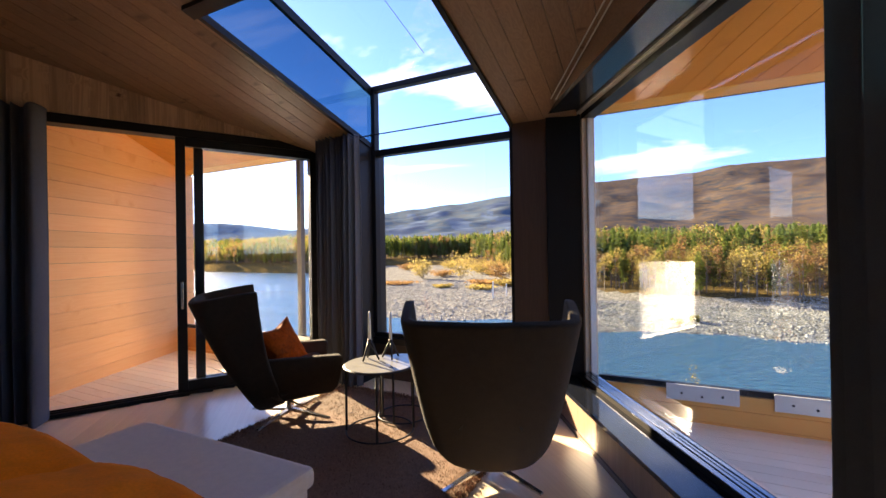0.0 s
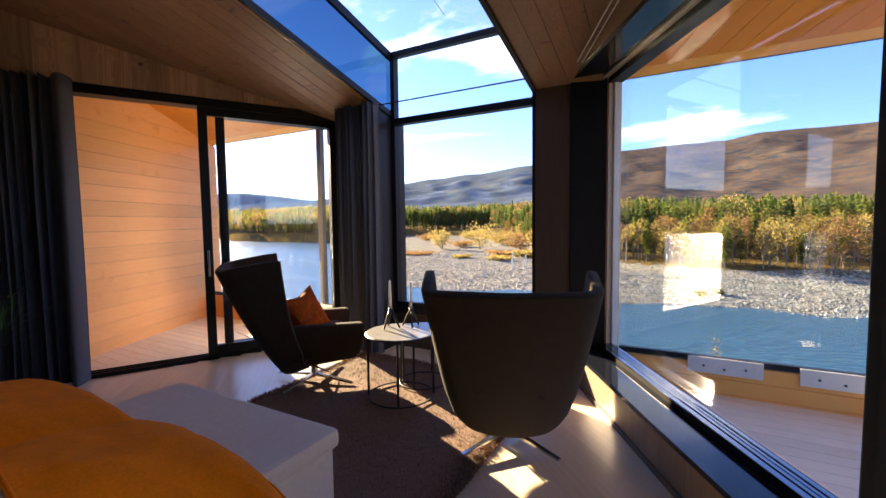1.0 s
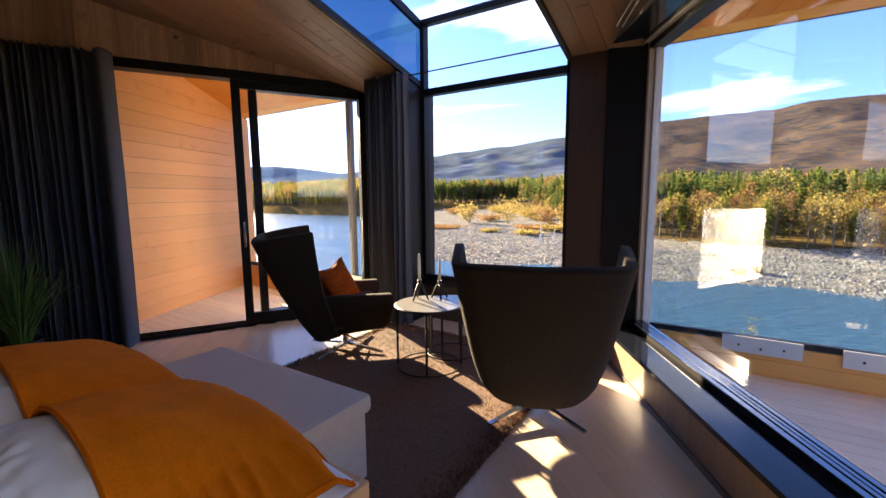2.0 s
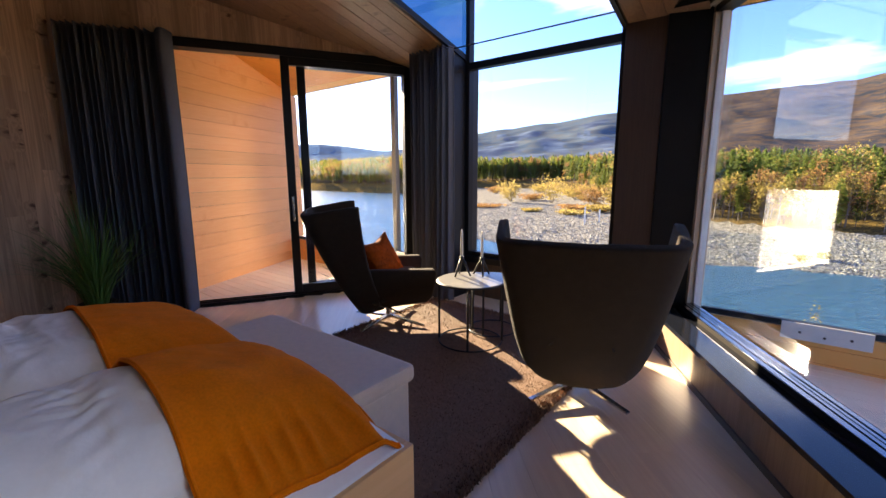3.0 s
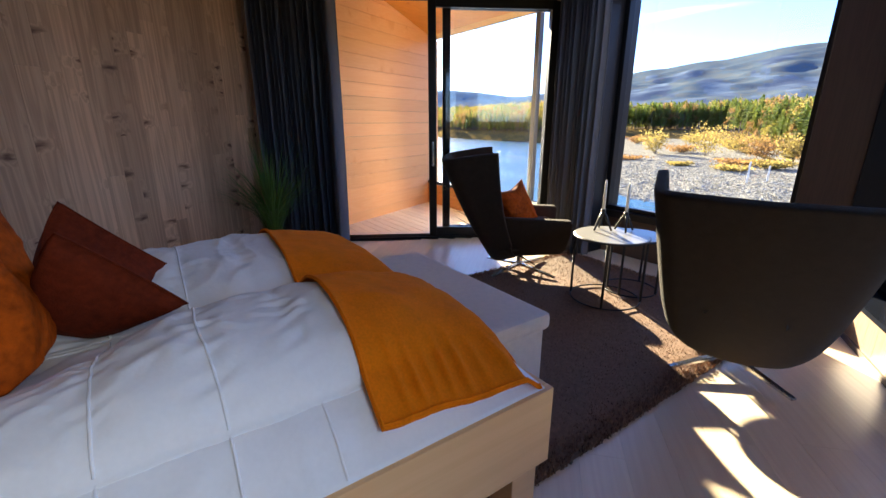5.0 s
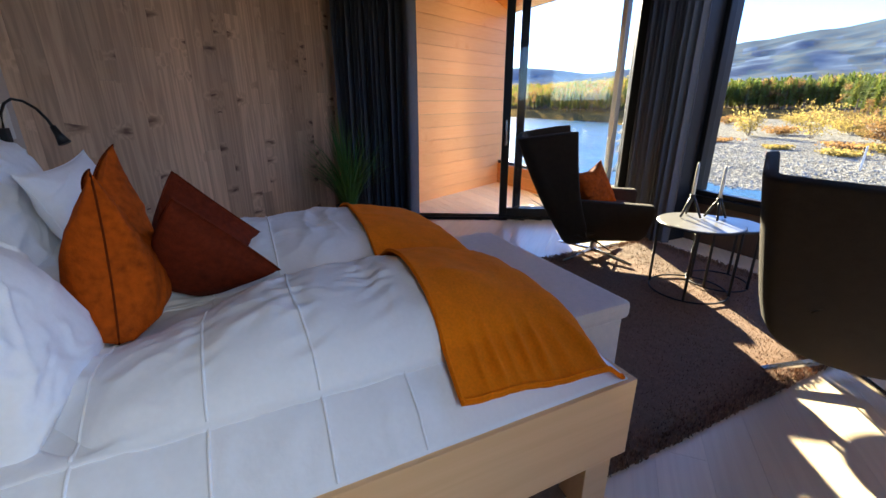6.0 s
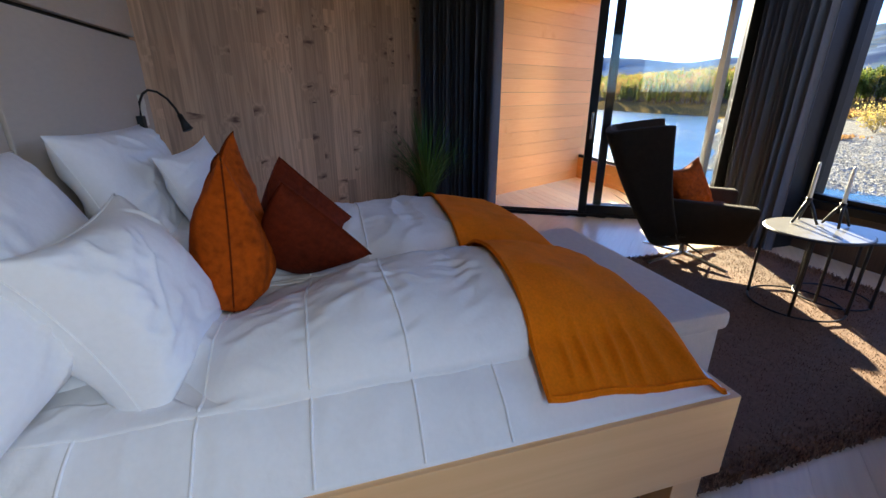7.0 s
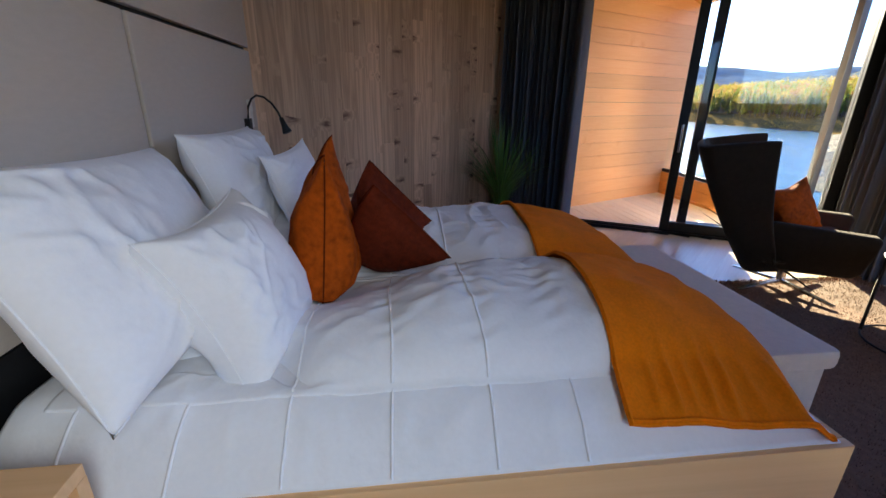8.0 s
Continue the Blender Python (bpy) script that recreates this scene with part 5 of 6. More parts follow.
WATER = bpy.data.materials.new("river_water")
WATER.use_nodes = True
n_, l_ = WATER.node_tree.nodes, WATER.node_tree.links
b_ = n_["Principled BSDF"]
b_.inputs["Base Color"].default_value = (0.020, 0.075, 0.135, 1)
b_.inputs["Specular IOR Level"].default_value = 0.27
b_.inputs["Roughness"].default_value = 0.18
b_.inputs["IOR"].default_value = 1.33
tc_, mp_ = n_.new("ShaderNodeTexCoord"), n_.new("ShaderNodeMapping")
mp_.inputs["Scale"].default_value = (0.9, 2.2, 1)
mp_.inputs["Rotation"].default_value = (0, 0, radians(-20))
l_.new(tc_.outputs["Object"], mp_.inputs[0])
a_, c_, bp_ = n_.new("ShaderNodeTexNoise"), n_.new("ShaderNodeTexNoise"), n_.new("ShaderNodeBump")
a_.inputs["Scale"].default_value, a_.inputs["Detail"].default_value = 1.1, 5
c_.inputs["Scale"].default_value, c_.inputs["Detail"].default_value = 0.18, 3
l_.new(mp_.outputs[0], a_.inputs["Vector"]), l_.new(mp_.outputs[0], c_.inputs["Vector"])
s_ = n_.new("ShaderNodeMath"); s_.operation = 'ADD'
l_.new(a_.outputs["Fac"], s_.inputs[0]), l_.new(c_.outputs["Fac"], s_.inputs[1])
l_.new(s_.outputs[0], bp_.inputs["Height"])
bp_.inputs["Strength"].default_value, bp_.inputs["Distance"].default_value = 0.95, 0.20
l_.new(bp_.outputs[0], b_.inputs["Normal"])
bm = bmesh.new()
bm.faces.new([bm.verts.new(place(d, l, WATER_Z)) for d, l in ((14, -900), (14, 900), (700, 900), (700, -900))])
bmesh.ops.recalc_face_normals(bm, faces=bm.faces)
if bm.faces[:][0].normal.z < 0:
    bmesh.ops.reverse_faces(bm, faces=bm.faces[:])
link("water", bm, WATER, label="wide blue river with small ripples", category="river", kind="structure")

# mountains: a slope that climbs to a ridge, height by bearing (degrees left of +y)
RIDGE = ((-70, 8.2), (-15.5, 8.75), (-8, 9.0), (-4, 8.55), (1, 8.55), (6, 8.35), (17, 7.15), (25, 6.2), (30, 5.65), (34.5, 5.1), (38.5, 4.2), (42, 2.6), (60, 1.2), (110, 0.8))
FAR = ((-70, 2.5), (36, 3.0), (42, 3.35), (46, 2.95), (51, 3.5), (54, 3.75), (58, 3.6), (64, 3.1), (80, 2.9), (110, 2.6))


def mountain(name, table, r0, r1, mats, pick, steps, a0, a1, da, lift, **tags):
    vs, fs, mi = [], [], []
    n = int((a1 - a0) / da)
    for i in range(n + 1):
        yaw = a0 + i * da
        el = curve(yaw, table)
        for j in range(steps + 3):
            f = j / steps
            r = r0 + (r1 - r0) * f
            h = -6 + (r1 * math.tan(radians(el)) + 7.5) * (min(f, 1.0) ** lift if f <= 1 else 1 - (f - 1) * 1.2)
            x, y = -math.sin(radians(yaw)) * r, math.cos(radians(yaw)) * r
            if f < 1.0:
                h += (r1 * 0.010) * math.sin(math.pi * f) * (noise.noise(Vector((x / 300, y / 300, 1))) + 0.5 * noise.noise(Vector((x / 90, y / 90, 2))))
            else:
                h += r1 * 0.0012 * noise.noise(Vector((x / 60, y / 60, 3)))
            vs.append((x, y, h))
    w = steps + 3
    for i in range(n):
        for j in range(w - 1):
            fs.append((i * w + j, i * w + j + 1, (i + 1) * w + j + 1, (i + 1) * w + j)[::-1])
            mi.append(pick(a0 + (i + 0.5) * da, (j + 0.5) / steps))
    me = bpy.data.meshes.new(name)
    me.from_pydata(vs, [], fs)
    for m in mats:
        me.materials.append(m)
    me.polygons.foreach_set("material_index", mi)
    me.polygons.foreach_set("use_smooth", [True] * len(fs))
    return tagged(new(name, me), **tags)


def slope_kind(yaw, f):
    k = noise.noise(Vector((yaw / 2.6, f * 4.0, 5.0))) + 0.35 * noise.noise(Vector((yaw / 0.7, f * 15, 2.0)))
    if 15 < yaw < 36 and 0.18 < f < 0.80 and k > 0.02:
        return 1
    # left of about 9 degrees the slope gets the haze-painted blue copy
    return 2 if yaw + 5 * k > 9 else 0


mountain("backdrop_mountain", RIDGE, 620.0, 2600.0, (MOUNTAIN, SCREE, HAZE_SLOPE), slope_kind, 46, -70, 75, 0.4, 1.25, label="long bare mountain, brown with pale scree, left part painted haze-blue", category="mountain", kind="structure")
mountain("backdrop_hills", FAR, 3000.0, 4600.0, (HAZE_HILL,), lambda a, f: 0, 8, -70, 110, 1.0, 0.9, label="low hills on the horizon, painted blue for haze", category="hills", kind="structure")

# ---- woods ----
rt = random.Random(21)


def conifer_arrays(seed, h=1.0):
    """A pine or spruce, one metre high: trunk below, branches as drooping fans of needles."""
    r = random.Random(seed)
    v, f, part_of = [], [], []
    for i in range(5):
        a0, a1 = 2 * math.pi * i / 5, 2 * math.pi * (i + 1) / 5
        n = len(v)
        v += [(0.012 * math.cos(a0), 0.012 * math.sin(a0), 0), (0.012 * math.cos(a1), 0.012 * math.sin(a1), 0), (0, 0, 0.95)]
        f.append((n, n + 1, n + 2)), part_of.append(0)
    bare = r.uniform(0.10, 0.42)
    full = r.uniform(0.13, 0.21)
    blunt = r.uniform(0.35, 0.75)
    levels = 24
    for k in range(levels):
        t = bare + (1 - bare) * k / levels
        reach = full * (1 - (t - bare) / (1 - bare)) ** blunt * (0.8 + 0.2 * math.sin(9 * t + seed)) * min(1.0, 0.55 + 3.5 * (t - bare)) + 0.012
        for b in range(9):
            a = r.uniform(0, 6.283)
            l = reach * r.uniform(0.55, 1.15)
            ca, sa = math.cos(a), math.sin(a)
            dz = -l * r.uniform(-0.15, 0.45)
            w = l * r.uniform(0.22, 0.42)
            n, z = len(v), t + r.uniform(-0.015, 0.015)
            v += [(0.1 * l * ca, 0.1 * l * sa, z), (0.65 * l * ca - w * sa, 0.65 * l * sa + w * ca, z + dz * 0.6 - 0.012), (l * ca, l * sa, z + dz), (0.65 * l * ca + w * sa, 0.65 * l * sa - w * ca, z + dz * 0.6 + 0.012)]
            f += [(n, n + 1, n + 2), (n, n + 2, n + 3)]
            part_of += [1, 1]
    n = len(v)
    v += [(0.02, 0, 0.93), (-0.012, 0.016, 0.93), (-0.012, -0.016, 0.93), (0, 0, 1.02)]
    f += [(n, n + 1, n + 3), (n + 1, n + 2, n + 3), (n + 2, n, n + 3)]
    part_of += [1, 1, 1]
    return np.array(v), f, part_of


def birch_arrays(seed, leaves=260, low=0.28, spread=0.24):
    """A slim broadleaf tree, one metre high: forked trunk and a loose crown of leaf clumps with gaps."""
    r = random.Random(seed)
    v, f, part_of = [], [], []

    def limb(p, q, w0, w1):
        d = Vector(q) - Vector(p)
        u = d.cross(Vector((0.3, 0.7, 0.1))).normalized()
        s = d.cross(u).normalized()
        n = len(v)
        for pt, w in ((p, w0), (q, w1)):
            for i in range(4):
                a = math.pi / 2 * i
                o = Vector(pt) + (math.cos(a) * u + math.sin(a) * s) * w
                v.append(o[:])
        for i in range(4):
            f.append((n + i, n + (i + 1) % 4, n + 4 + (i + 1) % 4, n + 4 + i))
            part_of.append(0)
    limb((0, 0, 0), (0.01, 0, 0.5), 0.013, 0.008)
    limb((0.01, 0, 0.5), (0.0, 0.01, 0.92), 0.008, 0.002)
    tips = [(0, 0, 0.9)]
    for k in range(11):
        z = r.uniform(low, 0.85)
        a = r.uniform(0, 6.283)
        l = spread * r.uniform(0.5, 1.0) * (1.15 - 0.75 * z)
        q = (l * math.cos(a), l * math.sin(a), z + r.uniform(0.05, 0.16))
        limb((0, 0, z), q, 0.005, 0.0015)
        tips.append(q)
    for k in range(leaves):
        c = r.choice(tips)
        p = Vector(c) + Vector((r.gauss(0, 0.045), r.gauss(0, 0.045), r.gauss(0, 0.055)))
        s = r.uniform(0.010, 0.024)
        u = Vector((r.gauss(0, 1), r.gauss(0, 1), r.gauss(0, 1))).normalized()
        w = u.cross(Vector((r.gauss(0, 1), r.gauss(0, 1), r.gauss(0, 1)))).normalized()
        n = len(v)
        v += [(p - u * s)[:], (p + w * s * 0.8)[:], (p + u * s)[:], (p - w * s * 0.8)[:]]
        f.append((n, n + 1, n + 2, n + 3))
        part_of.append(1)
    return np.array(v), f, part_of


def foliage(name, color, var=0.35):
    m = material(name, color, 0.7, 0, 0.25, 1.5, island=var, rand=0.12, spec=0.2)
    n, l = m.node_tree.nodes, m.node_tree.links
    b, out = n["Principled BSDF"], n["Material Output"]
    t, mix = n.new("ShaderNodeBsdfTranslucent"), n.new("ShaderNodeMixShader")
    mix.inputs[0].default_value = 0.55
    l.new(b.inputs["Base Color"].links[0].from_socket, t.inputs["Color"])
    l.new(b.outputs[0], mix.inputs[1]), l.new(t.outputs[0], mix.inputs[2]), l.new(mix.outputs[0], out.inputs["Surface"])
    return m


BARK = material("tree_bark", (0.13, 0.10, 0.08), 0.9, 0, 0.3, 3)
BIRCH_BARK = material("pale_birch_bark", (0.17, 0.14, 0.115), 0.85, 0, 0.3, 3)
NEEDLES = foliage("pine_needles", (0.15, 0.205, 0.05))
NEEDLES_Y = foliage("light_pine_needles", (0.18, 0.215, 0.045))
LEAF_Y = foliage("yellow_autumn_leaves", (0.29, 0.225, 0.07))
LEAF_B = foliage("brown_autumn_twigs", (0.22, 0.125, 0.05))
LEAF_G = foliage("olive_autumn_leaves", (0.22, 0.19, 0.04))

KINDS = []
for k in range(4):
    KINDS.append((conifer_arrays(50 + k), BARK, NEEDLES))
for k in range(3):
    KINDS.append((conifer_arrays(70 + k), BARK, NEEDLES_Y))
for k in range(3):
    KINDS.append((birch_arrays(90 + k, 420, 0.16, 0.30), BIRCH_BARK, LEAF_Y))
for k in range(3):
    KINDS.append((birch_arrays(110 + k, 400, 0.10, 0.34), BIRCH_BARK, LEAF_B))
for k in range(2):
    KINDS.append((birch_arrays(130 + k, 420, 0.14, 0.32), BIRCH_BARK, LEAF_G))


def wood_stuff(name, label, spots):
    """Many trees as one mesh: each spot is kind, distance, offset, height."""
    vs, fs, mi, base = [], [], [], 0
    mats = [BARK, NEEDLES, NEEDLES_Y, BIRCH_BARK, LEAF_Y, LEAF_B, LEAF_G]
    for kind, d, l, h in spots:
        (v, f, po), bark, leaf = KINDS[kind]
        a = rt.uniform(0, 6.283)
        c, s = math.cos(a), math.sin(a)
        wide = h * rt.uniform(0.85, 1.2)
        p = place(d, l, land_z(d, l) - 0.1)
        q = np.stack([(v[:, 0] * c - v[:, 1] * s) * wide + p.x, (v[:, 0] * s + v[:, 1] * c) * wide + p.y, v[:, 2] * h + p.z], 1)
        vs.append(q)
        fs += [tuple(i + base for i in face) for face in f]
        ib, il = mats.index(bark), mats.index(leaf)
        mi += [ib if k == 0 else il for k in po]
        base += len(v)
    me = bpy.data.meshes.new(name)
    me.from_pydata(np.concatenate(vs).tolist(), [], fs)
    for m in mats:
        me.materials.append(m)
    me.polygons.foreach_set("material_index", mi)
    return tagged(new(name, me), label, "trees", kind="stuff")


def pick_kind():
    q = rt.random()
    if q < 0.40:
        return rt.randrange(0, 4)
    if q < 0.62:
        return rt.randrange(4, 7)
    return rt.randrange(7, 15)


spots = []
for k in range(1150):
    l = rt.uniform(20, 135)
    d = curve(l, WOODS) + 4 + 120 * rt.random() ** 1.1
    deep = d - curve(l, WOODS)
    kind = pick_kind() if deep > 26 else rt.choice((7, 8, 9, 10, 11, 12, 13, 14, 10, 11, 12, 4, 5))
    if deep > 26 and rt.random() < 0.6:
        kind = rt.randrange(0, 7)
    spots.append((kind, d, l, rt.uniform(5.0, 8.5) if deep < 26 else rt.uniform(8.0, 12.0) + deep * 0.035))
wood_stuff("mixed_wood", "mixed wood of green pines and yellow birches beyond the gravel", spots)
spots = []
for k in range(760):
    l = rt.uniform(-46, 100)
    d = curve(max(min(l, 5), -60), WOODS) + 45 * rt.random()
    kind = rt.randrange(0, 7) if rt.random() < 0.9 else rt.randrange(7, 15)
    spots.append((kind, d, l, rt.uniform(13, 19)))
wood_stuff("pine_wood", "dense pine wood across the river", spots)
spots = []
for k in range(2300):
    l = rt.uniform(-330, -60)
    d = curve(l, WOODS) + 3 + 130 * rt.random() ** 1.1
    deep = d - curve(l, WOODS)
    kind = rt.choice((7, 10, 11, 12, 13, 14, 13, 14)) if rt.random() < (0.5 if deep < 40 else 0.35) else rt.randrange(0, 7)
    spots.append((kind, d, l, rt.uniform(7.5, 11) + min(deep, 110) * 0.085))
wood_stuff("autumn_wood", "autumn wood of birches and pines along the far bank", spots)

# trees that stand out singly at the edge of the wood
def tree(kind, d, l, h, label):
    (v, f, po), bark, leaf = KINDS[kind]
    t = thing("tree", label, "tree", m=Matrix.Translation(place(d, l, land_z(d, l) - 0.1)) @ Matrix.Rotation(rt.uniform(0, 6.28), 4, 'Z'), group="trees at the edge of the wood")
    for name, want, mat in (("trunk", 0, bark), ("crown", 1, leaf)):
        faces = [face for face, k in zip(f, po) if k == want]
        used = sorted({i for face in faces for i in face})
        back = {i: n for n, i in enumerate(used)}
        me = bpy.data.meshes.new(name)
        me.from_pydata((v[used] * h).tolist(), [], [tuple(back[i] for i in face) for face in faces])
        me.materials.append(mat)
        ob = new(name, me)
        ob.parent = t
    return t


for k in range(34):
    l = 26 + 1.05 * k + rt.uniform(-0.6, 0.6)
    d = curve(l, WOODS) + rt.uniform(-1.5, 6)
    kind = rt.choice((7, 8, 9, 10, 11, 12, 13, 14, 4, 5))
    lab = {True: "slim birch with yellow autumn leaves", False: "bare brown autumn birch with thin twigs"}[kind in (7, 8, 9)] if kind >= 7 else "young light green pine at the wood's edge"
    tree(kind, d, l, rt.uniform(5.5, 8.5), lab)

# willow bushes on the gravel bar
def bush(d, l, h, w, leaf, label, n=260, fine=1.0):
    r = random.Random(int(d * 10 + l))
    t = thing("bush", label, "bush", m=Matrix.Translation(place(d, l, land_z(d, l) - 0.1)), group="willow bushes on the gravel bar")
    bm = bmesh.new()
    tips = []
    for k in range(16):
        a, q = r.uniform(0, 6.283), r.uniform(0.2, 1.0)
        tip = Vector((w / 2 * q * math.cos(a), w / 2 * q * math.sin(a), h * r.uniform(0.6, 1.0)))
        tube(bm, [(0.15 * math.cos(a), 0.15 * math.sin(a), 0), (tip * 0.55)[:], tip[:]], 0.035 * fine ** 1.5, 4, taper=(1, 0.7, 0.3))
        tips.append(tip)
    part("stems", bm, BARK, t)
    vs, fs = [], []
    for k in range(n * 5):
        p = r.choice(tips) * r.uniform(0.30, 1.08) + Vector((r.gauss(0, w * 0.10), r.gauss(0, w * 0.10), r.gauss(0, h * 0.08)))
        u = Vector((r.gauss(0, 1), r.gauss(0, 1), r.gauss(0, 1))).normalized() * r.uniform(0.10, 0.26) * (0.5 + 0.5 * min(1.0, w / 6)) * fine
        s = u.cross(Vector((r.gauss(0, 1), r.gauss(0, 1), r.gauss(0, 1))).normalized())
        m_ = len(vs)
        vs += [(p - u)[:], (p + s)[:], (p + u)[:], (p - s)[:]]
        fs.append((m_, m_ + 1, m_ + 2, m_ + 3))
    me = bpy.data.meshes.new("leaves")
    me.from_pydata(vs, [], fs)
    me.materials.append(leaf)
    ob = new("leaves", me)
    ob.parent = t


for d, l, h, w, leaf, lab in ((132, -6.5, 6.0, 8.5, LEAF_Y, "yellow willow bush on the gravel bar"), (128, 5.5, 7.6, 11.5, LEAF_Y, "large yellow willow bush on the gravel bar"),
                              (150, 14, 5.0, 12, LEAF_Y, "low yellow willow thicket"), (120, 16.5, 5.4, 12, LEAF_B, "brown leafless willow thicket"), (112, 19.5, 5.8, 8, LEAF_Y, "yellow willow bush beside brown scrub"),
                              (165, 22, 3.6, 9, LEAF_Y, "low yellow willow thicket"), (118, -20, 1.6, 5, LEAF_Y, "small yellow shrub on the gravel"), (92, 8, 1.1, 6, LEAF_Y, "low ochre shrub on the gravel"), (98, 0, 0.9, 5, LEAF_Y, "low ochre shrub on the gravel"),
                              (190, -16, 3.0, 9, LEAF_B, "brown leafless willow thicket"), (200, 4, 3.2, 10, LEAF_Y, "low yellow willow thicket"), (105, 11, 1.2, 9, LEAF_B, "low tan scrub on the gravel"), (110, -12, 1.0, 10, LEAF_B, "low tan scrub on the gravel"), (99, 15, 1.6, 7, LEAF_Y, "low ochre shrub on the gravel"), (140, 0, 2.2, 12, LEAF_B, "brown leafless willow thicket"), (104, 24, 3.0, 8, LEAF_B, "brown leafless willow thicket")):
    bush(d, l, h, w, leaf, lab)
for d, l in ((50, 27.6), (51, 30.2)):
    bush(d, l, 0.8, 1.3, LEAF_G, "small green shrub at the water's edge", 120)
bush(6.09, 3.56, 1.02, 0.26, LEAF_Y, "sprig of yellow leaves rising above the deck's edge", 40, 0.16)

# scattered stones of the gravel bar
base_v = np.array([(0, 0, 1), (0.9, 0, 0.1), (0.28, 0.85, 0.15), (-0.72, 0.53, 0.05), (-0.72, -0.53, 0.15), (0.28, -0.85, 0.05), (0, 0, -0.6)])
base_f = [(0, 1, 2), (0, 2, 3), (0, 3, 4), (0, 4, 5), (0, 5, 1), (6, 2, 1), (6, 3, 2), (6, 4, 3), (6, 5, 4), (6, 1, 5)]
vs, fs, n = [], [], 0
nr = np.random.RandomState(5)
made = 0
while made < 34000:
    l = nr.uniform(-30, 62)
    s = curve(l, SHORE)
    d = s - 2.5 + (66 if l < 22 else 26) * nr.random_sample() ** 1.5
    z = land_z(d, l)
    if z < WATER_Z - 0.2:
        continue
    size = nr.uniform(0.05, 0.135) * (1.0 + 1.1 * (nr.random_sample() > 0.94))
    a = nr.uniform(0, 6.283)
    c, sn = math.cos(a), math.sin(a)
    sc = size * nr.uniform(0.7, 1.4, 3) * np.array((1, 1, 0.6))
    v = base_v * sc
    p = place(d, l, z + 0.02)
    vs.append(np.stack([v[:, 0] * c - v[:, 1] * sn + p.x, v[:, 0] * sn + v[:, 1] * c + p.y, v[:, 2] + p.z], 1))
    fs += [(a0 + n, b0 + n, c0 + n) for a0, b0, c0 in base_f]
    n += 7
    made += 1
me = bpy.data.meshes.new("gravel_stones")
me.from_pydata(np.concatenate(vs).tolist(), [], fs)
me.materials.append(STONE)
tagged(new("gravel_stones", me), "countless pale rounded stones of the gravel bar", "stones", kind="stuff")
# two thin white posts on the bar
for d, l, h in ((74, 8.6, 3.2), (78, 11.5, 2.4)):
    bm = bmesh.new()
    tube(bm, [(0, 0, 0), (0.03, 0, h)], 0.14, 8, taper=(1, 0.85))
    link("marker_post", bm, PLATE, label="slim white marker post on the gravel bar", category="post", m=Matrix.Translation(place(d, l, land_z(d, l) - 0.2)), group="marker posts")

# ---- boards of walls and floors ----
def planks(frame_m, s0, s1, width, parent, mat, zlo, zhi, n0=0.0, n1=0.022, name="plank", gap=0.0012):
    """Upright boards along a wall, each cut to the slope of the roof."""
    s = s0
    while s < s1 - 0.01:
        e = min(s + width, s1)
        bm = bmesh.new()
        pts = [(s + gap / 2, n0), (e - gap / 2, n0), (e - gap / 2, n1), (s + gap / 2, n1)]
        def top(x, y):
            p = frame_m @ Vector((x, y, 0))
            return zhi if zhi is not None else ceil_z(p.x, p.y) + 0.012
        prism(bm, pts, zlo, top)
        part(name, bm, mat, parent, m=frame_m)
        s = e


def jointed(frame_m, s0, s1, width, parent, mat, seed, n1=0.022, gap=0.0012):
    """Narrow upright boards in random lengths, butted end to end, up to the slope of the roof."""
    r = random.Random(seed)
    s = s0
    while s < s1 - 0.01:
        e = min(s + width * r.uniform(0.85, 1.15), s1)
        p = frame_m @ Vector(((s + e) / 2, 0, 0))
        end, z, first = ceil_z(p.x, p.y) + 0.03, 0.0, True
        while z < end:
            z1 = z + (r.uniform(0.3, 2.4) if first else r.uniform(1.4, 2.9))
            if end - z1 < 0.25:
                z1 = end
            bm = bmesh.new()
            d = r.uniform(0, 0.0012)
            box(bm, s + gap / 2, d, z + 0.0005, e - gap / 2, n1, z1 - 0.0005)
            part("plank", bm, mat, parent, m=frame_m)
            z, first = z1, False
        s = e


jointed(BOARD, 0.0, BOARD_LEN, 0.128, wall_board, WALL_WOOD, 31)
planks(DOOR, 0.0, 0.27, 0.135, wall_door, WALL_WOOD, 0.0, DOOR_TOP, -0.022, -0.002)
planks(DOOR, 0.0, DOOR_LEN, 0.135, wall_door, WALL_WOOD, DOOR_TOP + 0.003, None)
planks(RIGHT, -0.32, W_S1, 0.125, wall_low, LOW_WOOD, 0.0, SILL - 0.032)
planks(RIGHT, W_S1, RIGHT_LEN, 0.146, wall_right, WALL_WOOD, 0.0, None)
bm = boxes((-0.32, -0.012, 0.0, W_S1, 0.0, 0.035))
link("baseboard", bm, SKIRTING, label="slim dark skirting strip along the low wall", category="baseboard", kind="structure", m=RIGHT)

z = -0.06
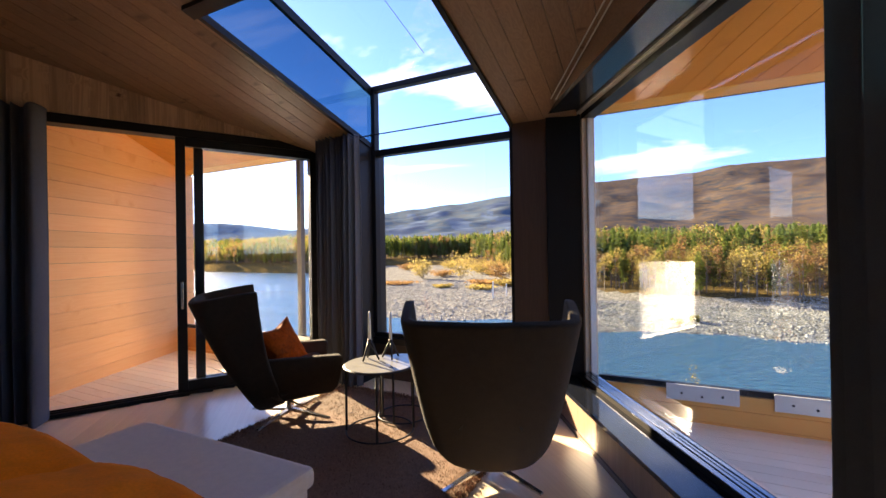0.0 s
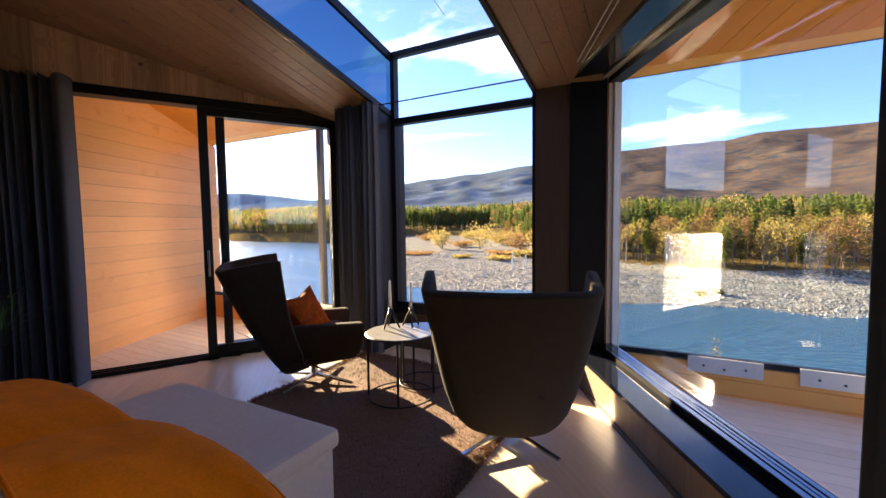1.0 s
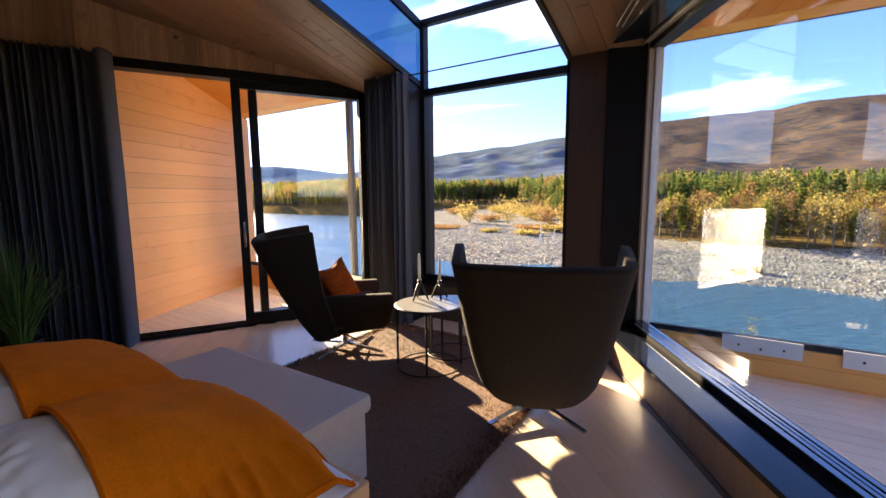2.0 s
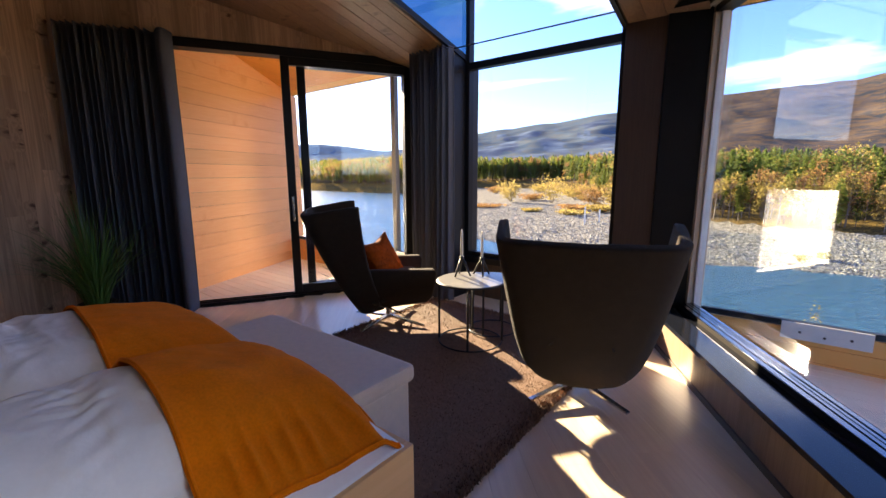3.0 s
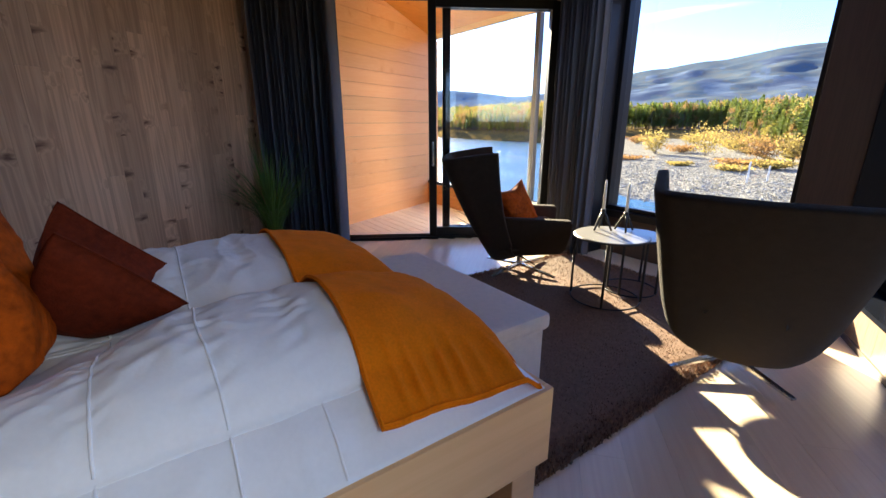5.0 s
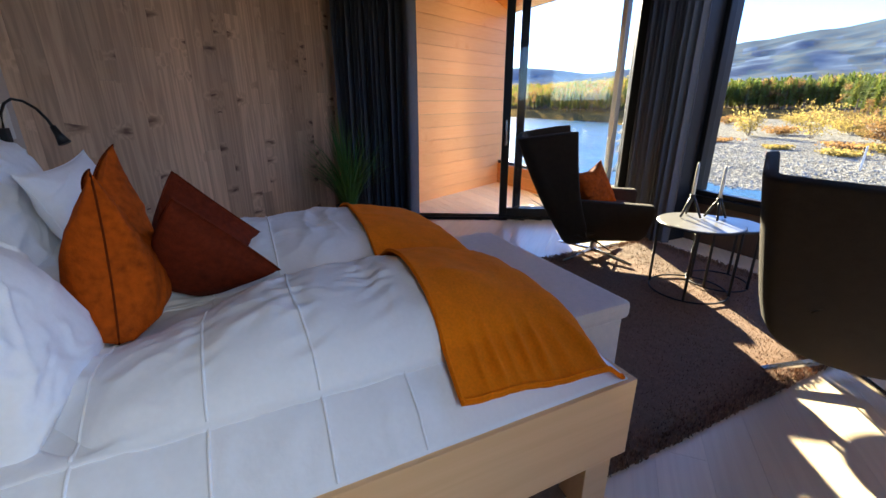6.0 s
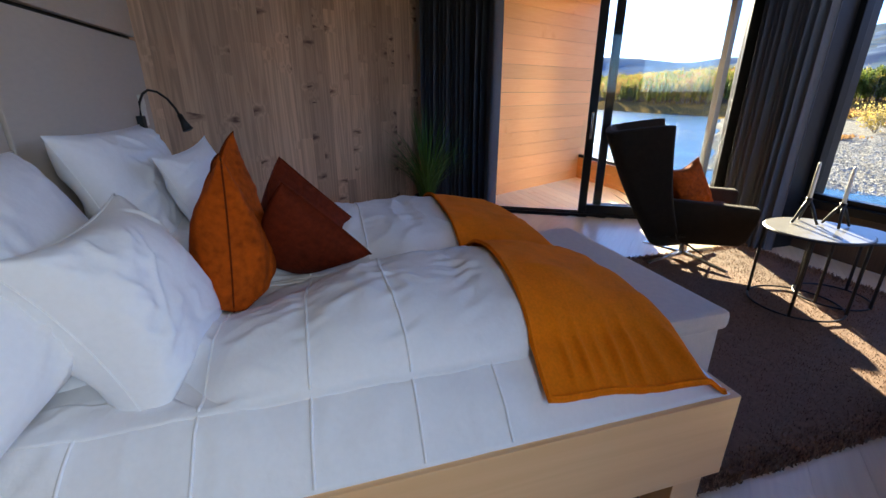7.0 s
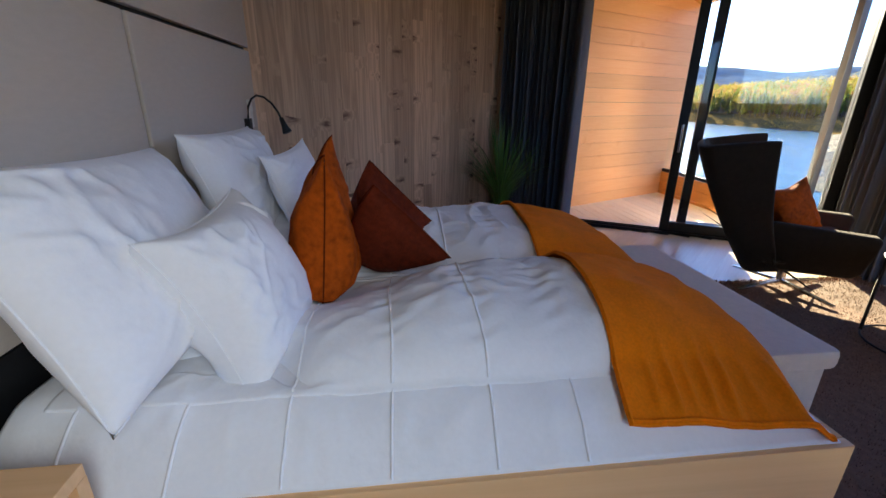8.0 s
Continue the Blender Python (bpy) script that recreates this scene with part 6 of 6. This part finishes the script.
while z < 3.75:
    s0, s1, zt = 0.09, 3.44, z + 0.1690
    under = lambda s: ceil_z(0, (CLAD @ Vector((s, 0, 0))).y) + SOFFIT + 0.01
    fall = (under(s0) - under(s1)) / (s1 - s0)
    cut = lambda h: min(max(s0 + (under(s0) - h) / fall, s0), s1)
    lo, hi = cut(z), cut(zt)
    if lo - s0 > 0.05:
        outline = [(s0, z), (lo, z)]
        if under(s1) > z:
            outline.append((s1, min(under(s1), zt)))
        outline += [(hi, min(zt, under(hi)))] if s0 < hi < s1 else []
        outline.append((s0, min(zt, under(s0))))
        bm = bmesh.new()
        fa = [bm.verts.new((s, 0.0, h)) for s, h in outline]
        fb = [bm.verts.new((s, 0.02, h)) for s, h in outline]
        bm.faces.new(fa), bm.faces.new(fb[::-1])
        for k in range(len(fa)):
            j = (k + 1) % len(fa)
            bm.faces.new((fa[j], fa[k], fb[k], fb[j]))
        bmesh.ops.recalc_face_normals(bm, faces=bm.faces)
        part("cladding_board", bm, ORANGE_V, wall_clad, m=CLAD)
    z += 0.172

def strips(poly, deg, width, length, gap, z0, z1, parent, mat, name, seed, limit=300, stagger=True):
    """Boards laid over a convex plan, in rows along deg, with staggered butt joints."""
    r = random.Random(seed)
    rot = Matrix.Rotation(radians(deg), 2)
    inv = rot.transposed()
    loc = [inv @ Vector(p) for p in poly]
    v, vmax, count = min(p.y for p in loc), max(p.y for p in loc), 0
    while v < vmax:
        v1 = v + width - gap
        lo, hi = [], []
        for vv in (v + 1e-4, v1):
            xs = []
            for k in range(len(loc)):
                a, b = loc[k], loc[(k + 1) % len(loc)]
                if (a.y - vv) * (b.y - vv) < 0:
                    xs.append(a.x + (vv - a.y) / (b.y - a.y) * (b.x - a.x))
            if len(xs) >= 2:
                lo.append(min(xs)), hi.append(max(xs))
        if lo:
            u, end = min(lo), max(hi)
            u -= r.uniform(0, length) if stagger else 0
            while u < end:
                u1 = u + (length * r.uniform(0.8, 1.2) if stagger else end - u)
                a, b = max(u, min(lo)), min(u1 - gap, end)
                if b - a > 0.03:
                    bm = bmesh.new()
                    box(bm, 0, 0, z0, b - a, v1 - v, z1)
                    part(name, bm, mat, parent, m=Matrix.Rotation(radians(deg), 4, 'Z') @ Matrix.Translation((a, v, 0)))
                    count += 1
                u = u1
        v += width
    return count


strips([(-5.1, 0.5), (-3.4, -1.5), (2.3, -1.5), (2.05, -1.2), (-0.80, 3.72), (-0.84, 3.85), (-2.7, 3.85), (-3.6, 3.65)], 133.0, 0.19, 2.0, 0.0009, -0.018, 0.0, floor, FLOOR_WOOD, "floor_plank", 3)
strips([(-5.15, 0.75), (-3.3, 3.94), (-6.45, 3.94), (-5.1, 0.72)], 0.0, 0.12, 4.0, 0.006, -0.055, -0.03, deck_left, DECK_WOOD, "deck_board", 5, stagger=False)
strips([(-0.42, 3.94), (2.6, -1.2), (5.0, -1.2), (5.0, 3.94)], 0.0, 0.12, 4.0, 0.006, -0.055, -0.03, deck_right, DECK_WOOD, "deck_board", 6, stagger=False)
# soffit boards under the overhang, along the walls, with a lighter board at the edge
def soffit_board(pts, mat):
    bm = bmesh.new()
    prism(bm, pts, lambda a, b: ceil_z(a, b) + SOFFIT, lambda a, b: ceil_z(a, b) + SOFFIT + 0.022)
    part("soffit_board", bm, mat, roof)


EDGE = EAVE_Y - 0.14
n = 0.16
while n < 3.2:
    n1 = n + 0.141
    corners = []
    for nn in (n, n1):
        a = (EDGE - B[1] - 0.5 * nn) / 0.866
        corners.append([(DOOR @ Vector((s, nn, 0))).to_2d()[:] for s in (-0.5, a)])
    if corners[0][1][1] > corners[0][0][1] and corners[1][1][0] > -8.0:
        soffit_board([corners[0][0], corners[0][1], corners[1][1], corners[1][0]], SOFFIT_WOOD)
    n += 0.145
n = 0.16
while n < 3.9:
    n1 = n + 0.141
    corners = []
    for nn in (n, n1):
        a = (D[1] + 0.5 * nn - EDGE) / 0.866
        corners.append([(RIGHT @ Vector((s, nn, 0))).to_2d()[:] for s in (a, 5.0)])
    soffit_board([corners[0][0], corners[0][1], corners[1][1], corners[1][0]], SOFFIT_WOOD)
    n += 0.145
for x0, x1 in ((-7.6, -3.36), (-0.62, 4.4)):
    soffit_board([(x0, EDGE + 0.004), (x1, EDGE + 0.004), (x1, EAVE_Y - 0.003), (x0, EAVE_Y - 0.003)], LIT_EDGE_WOOD)
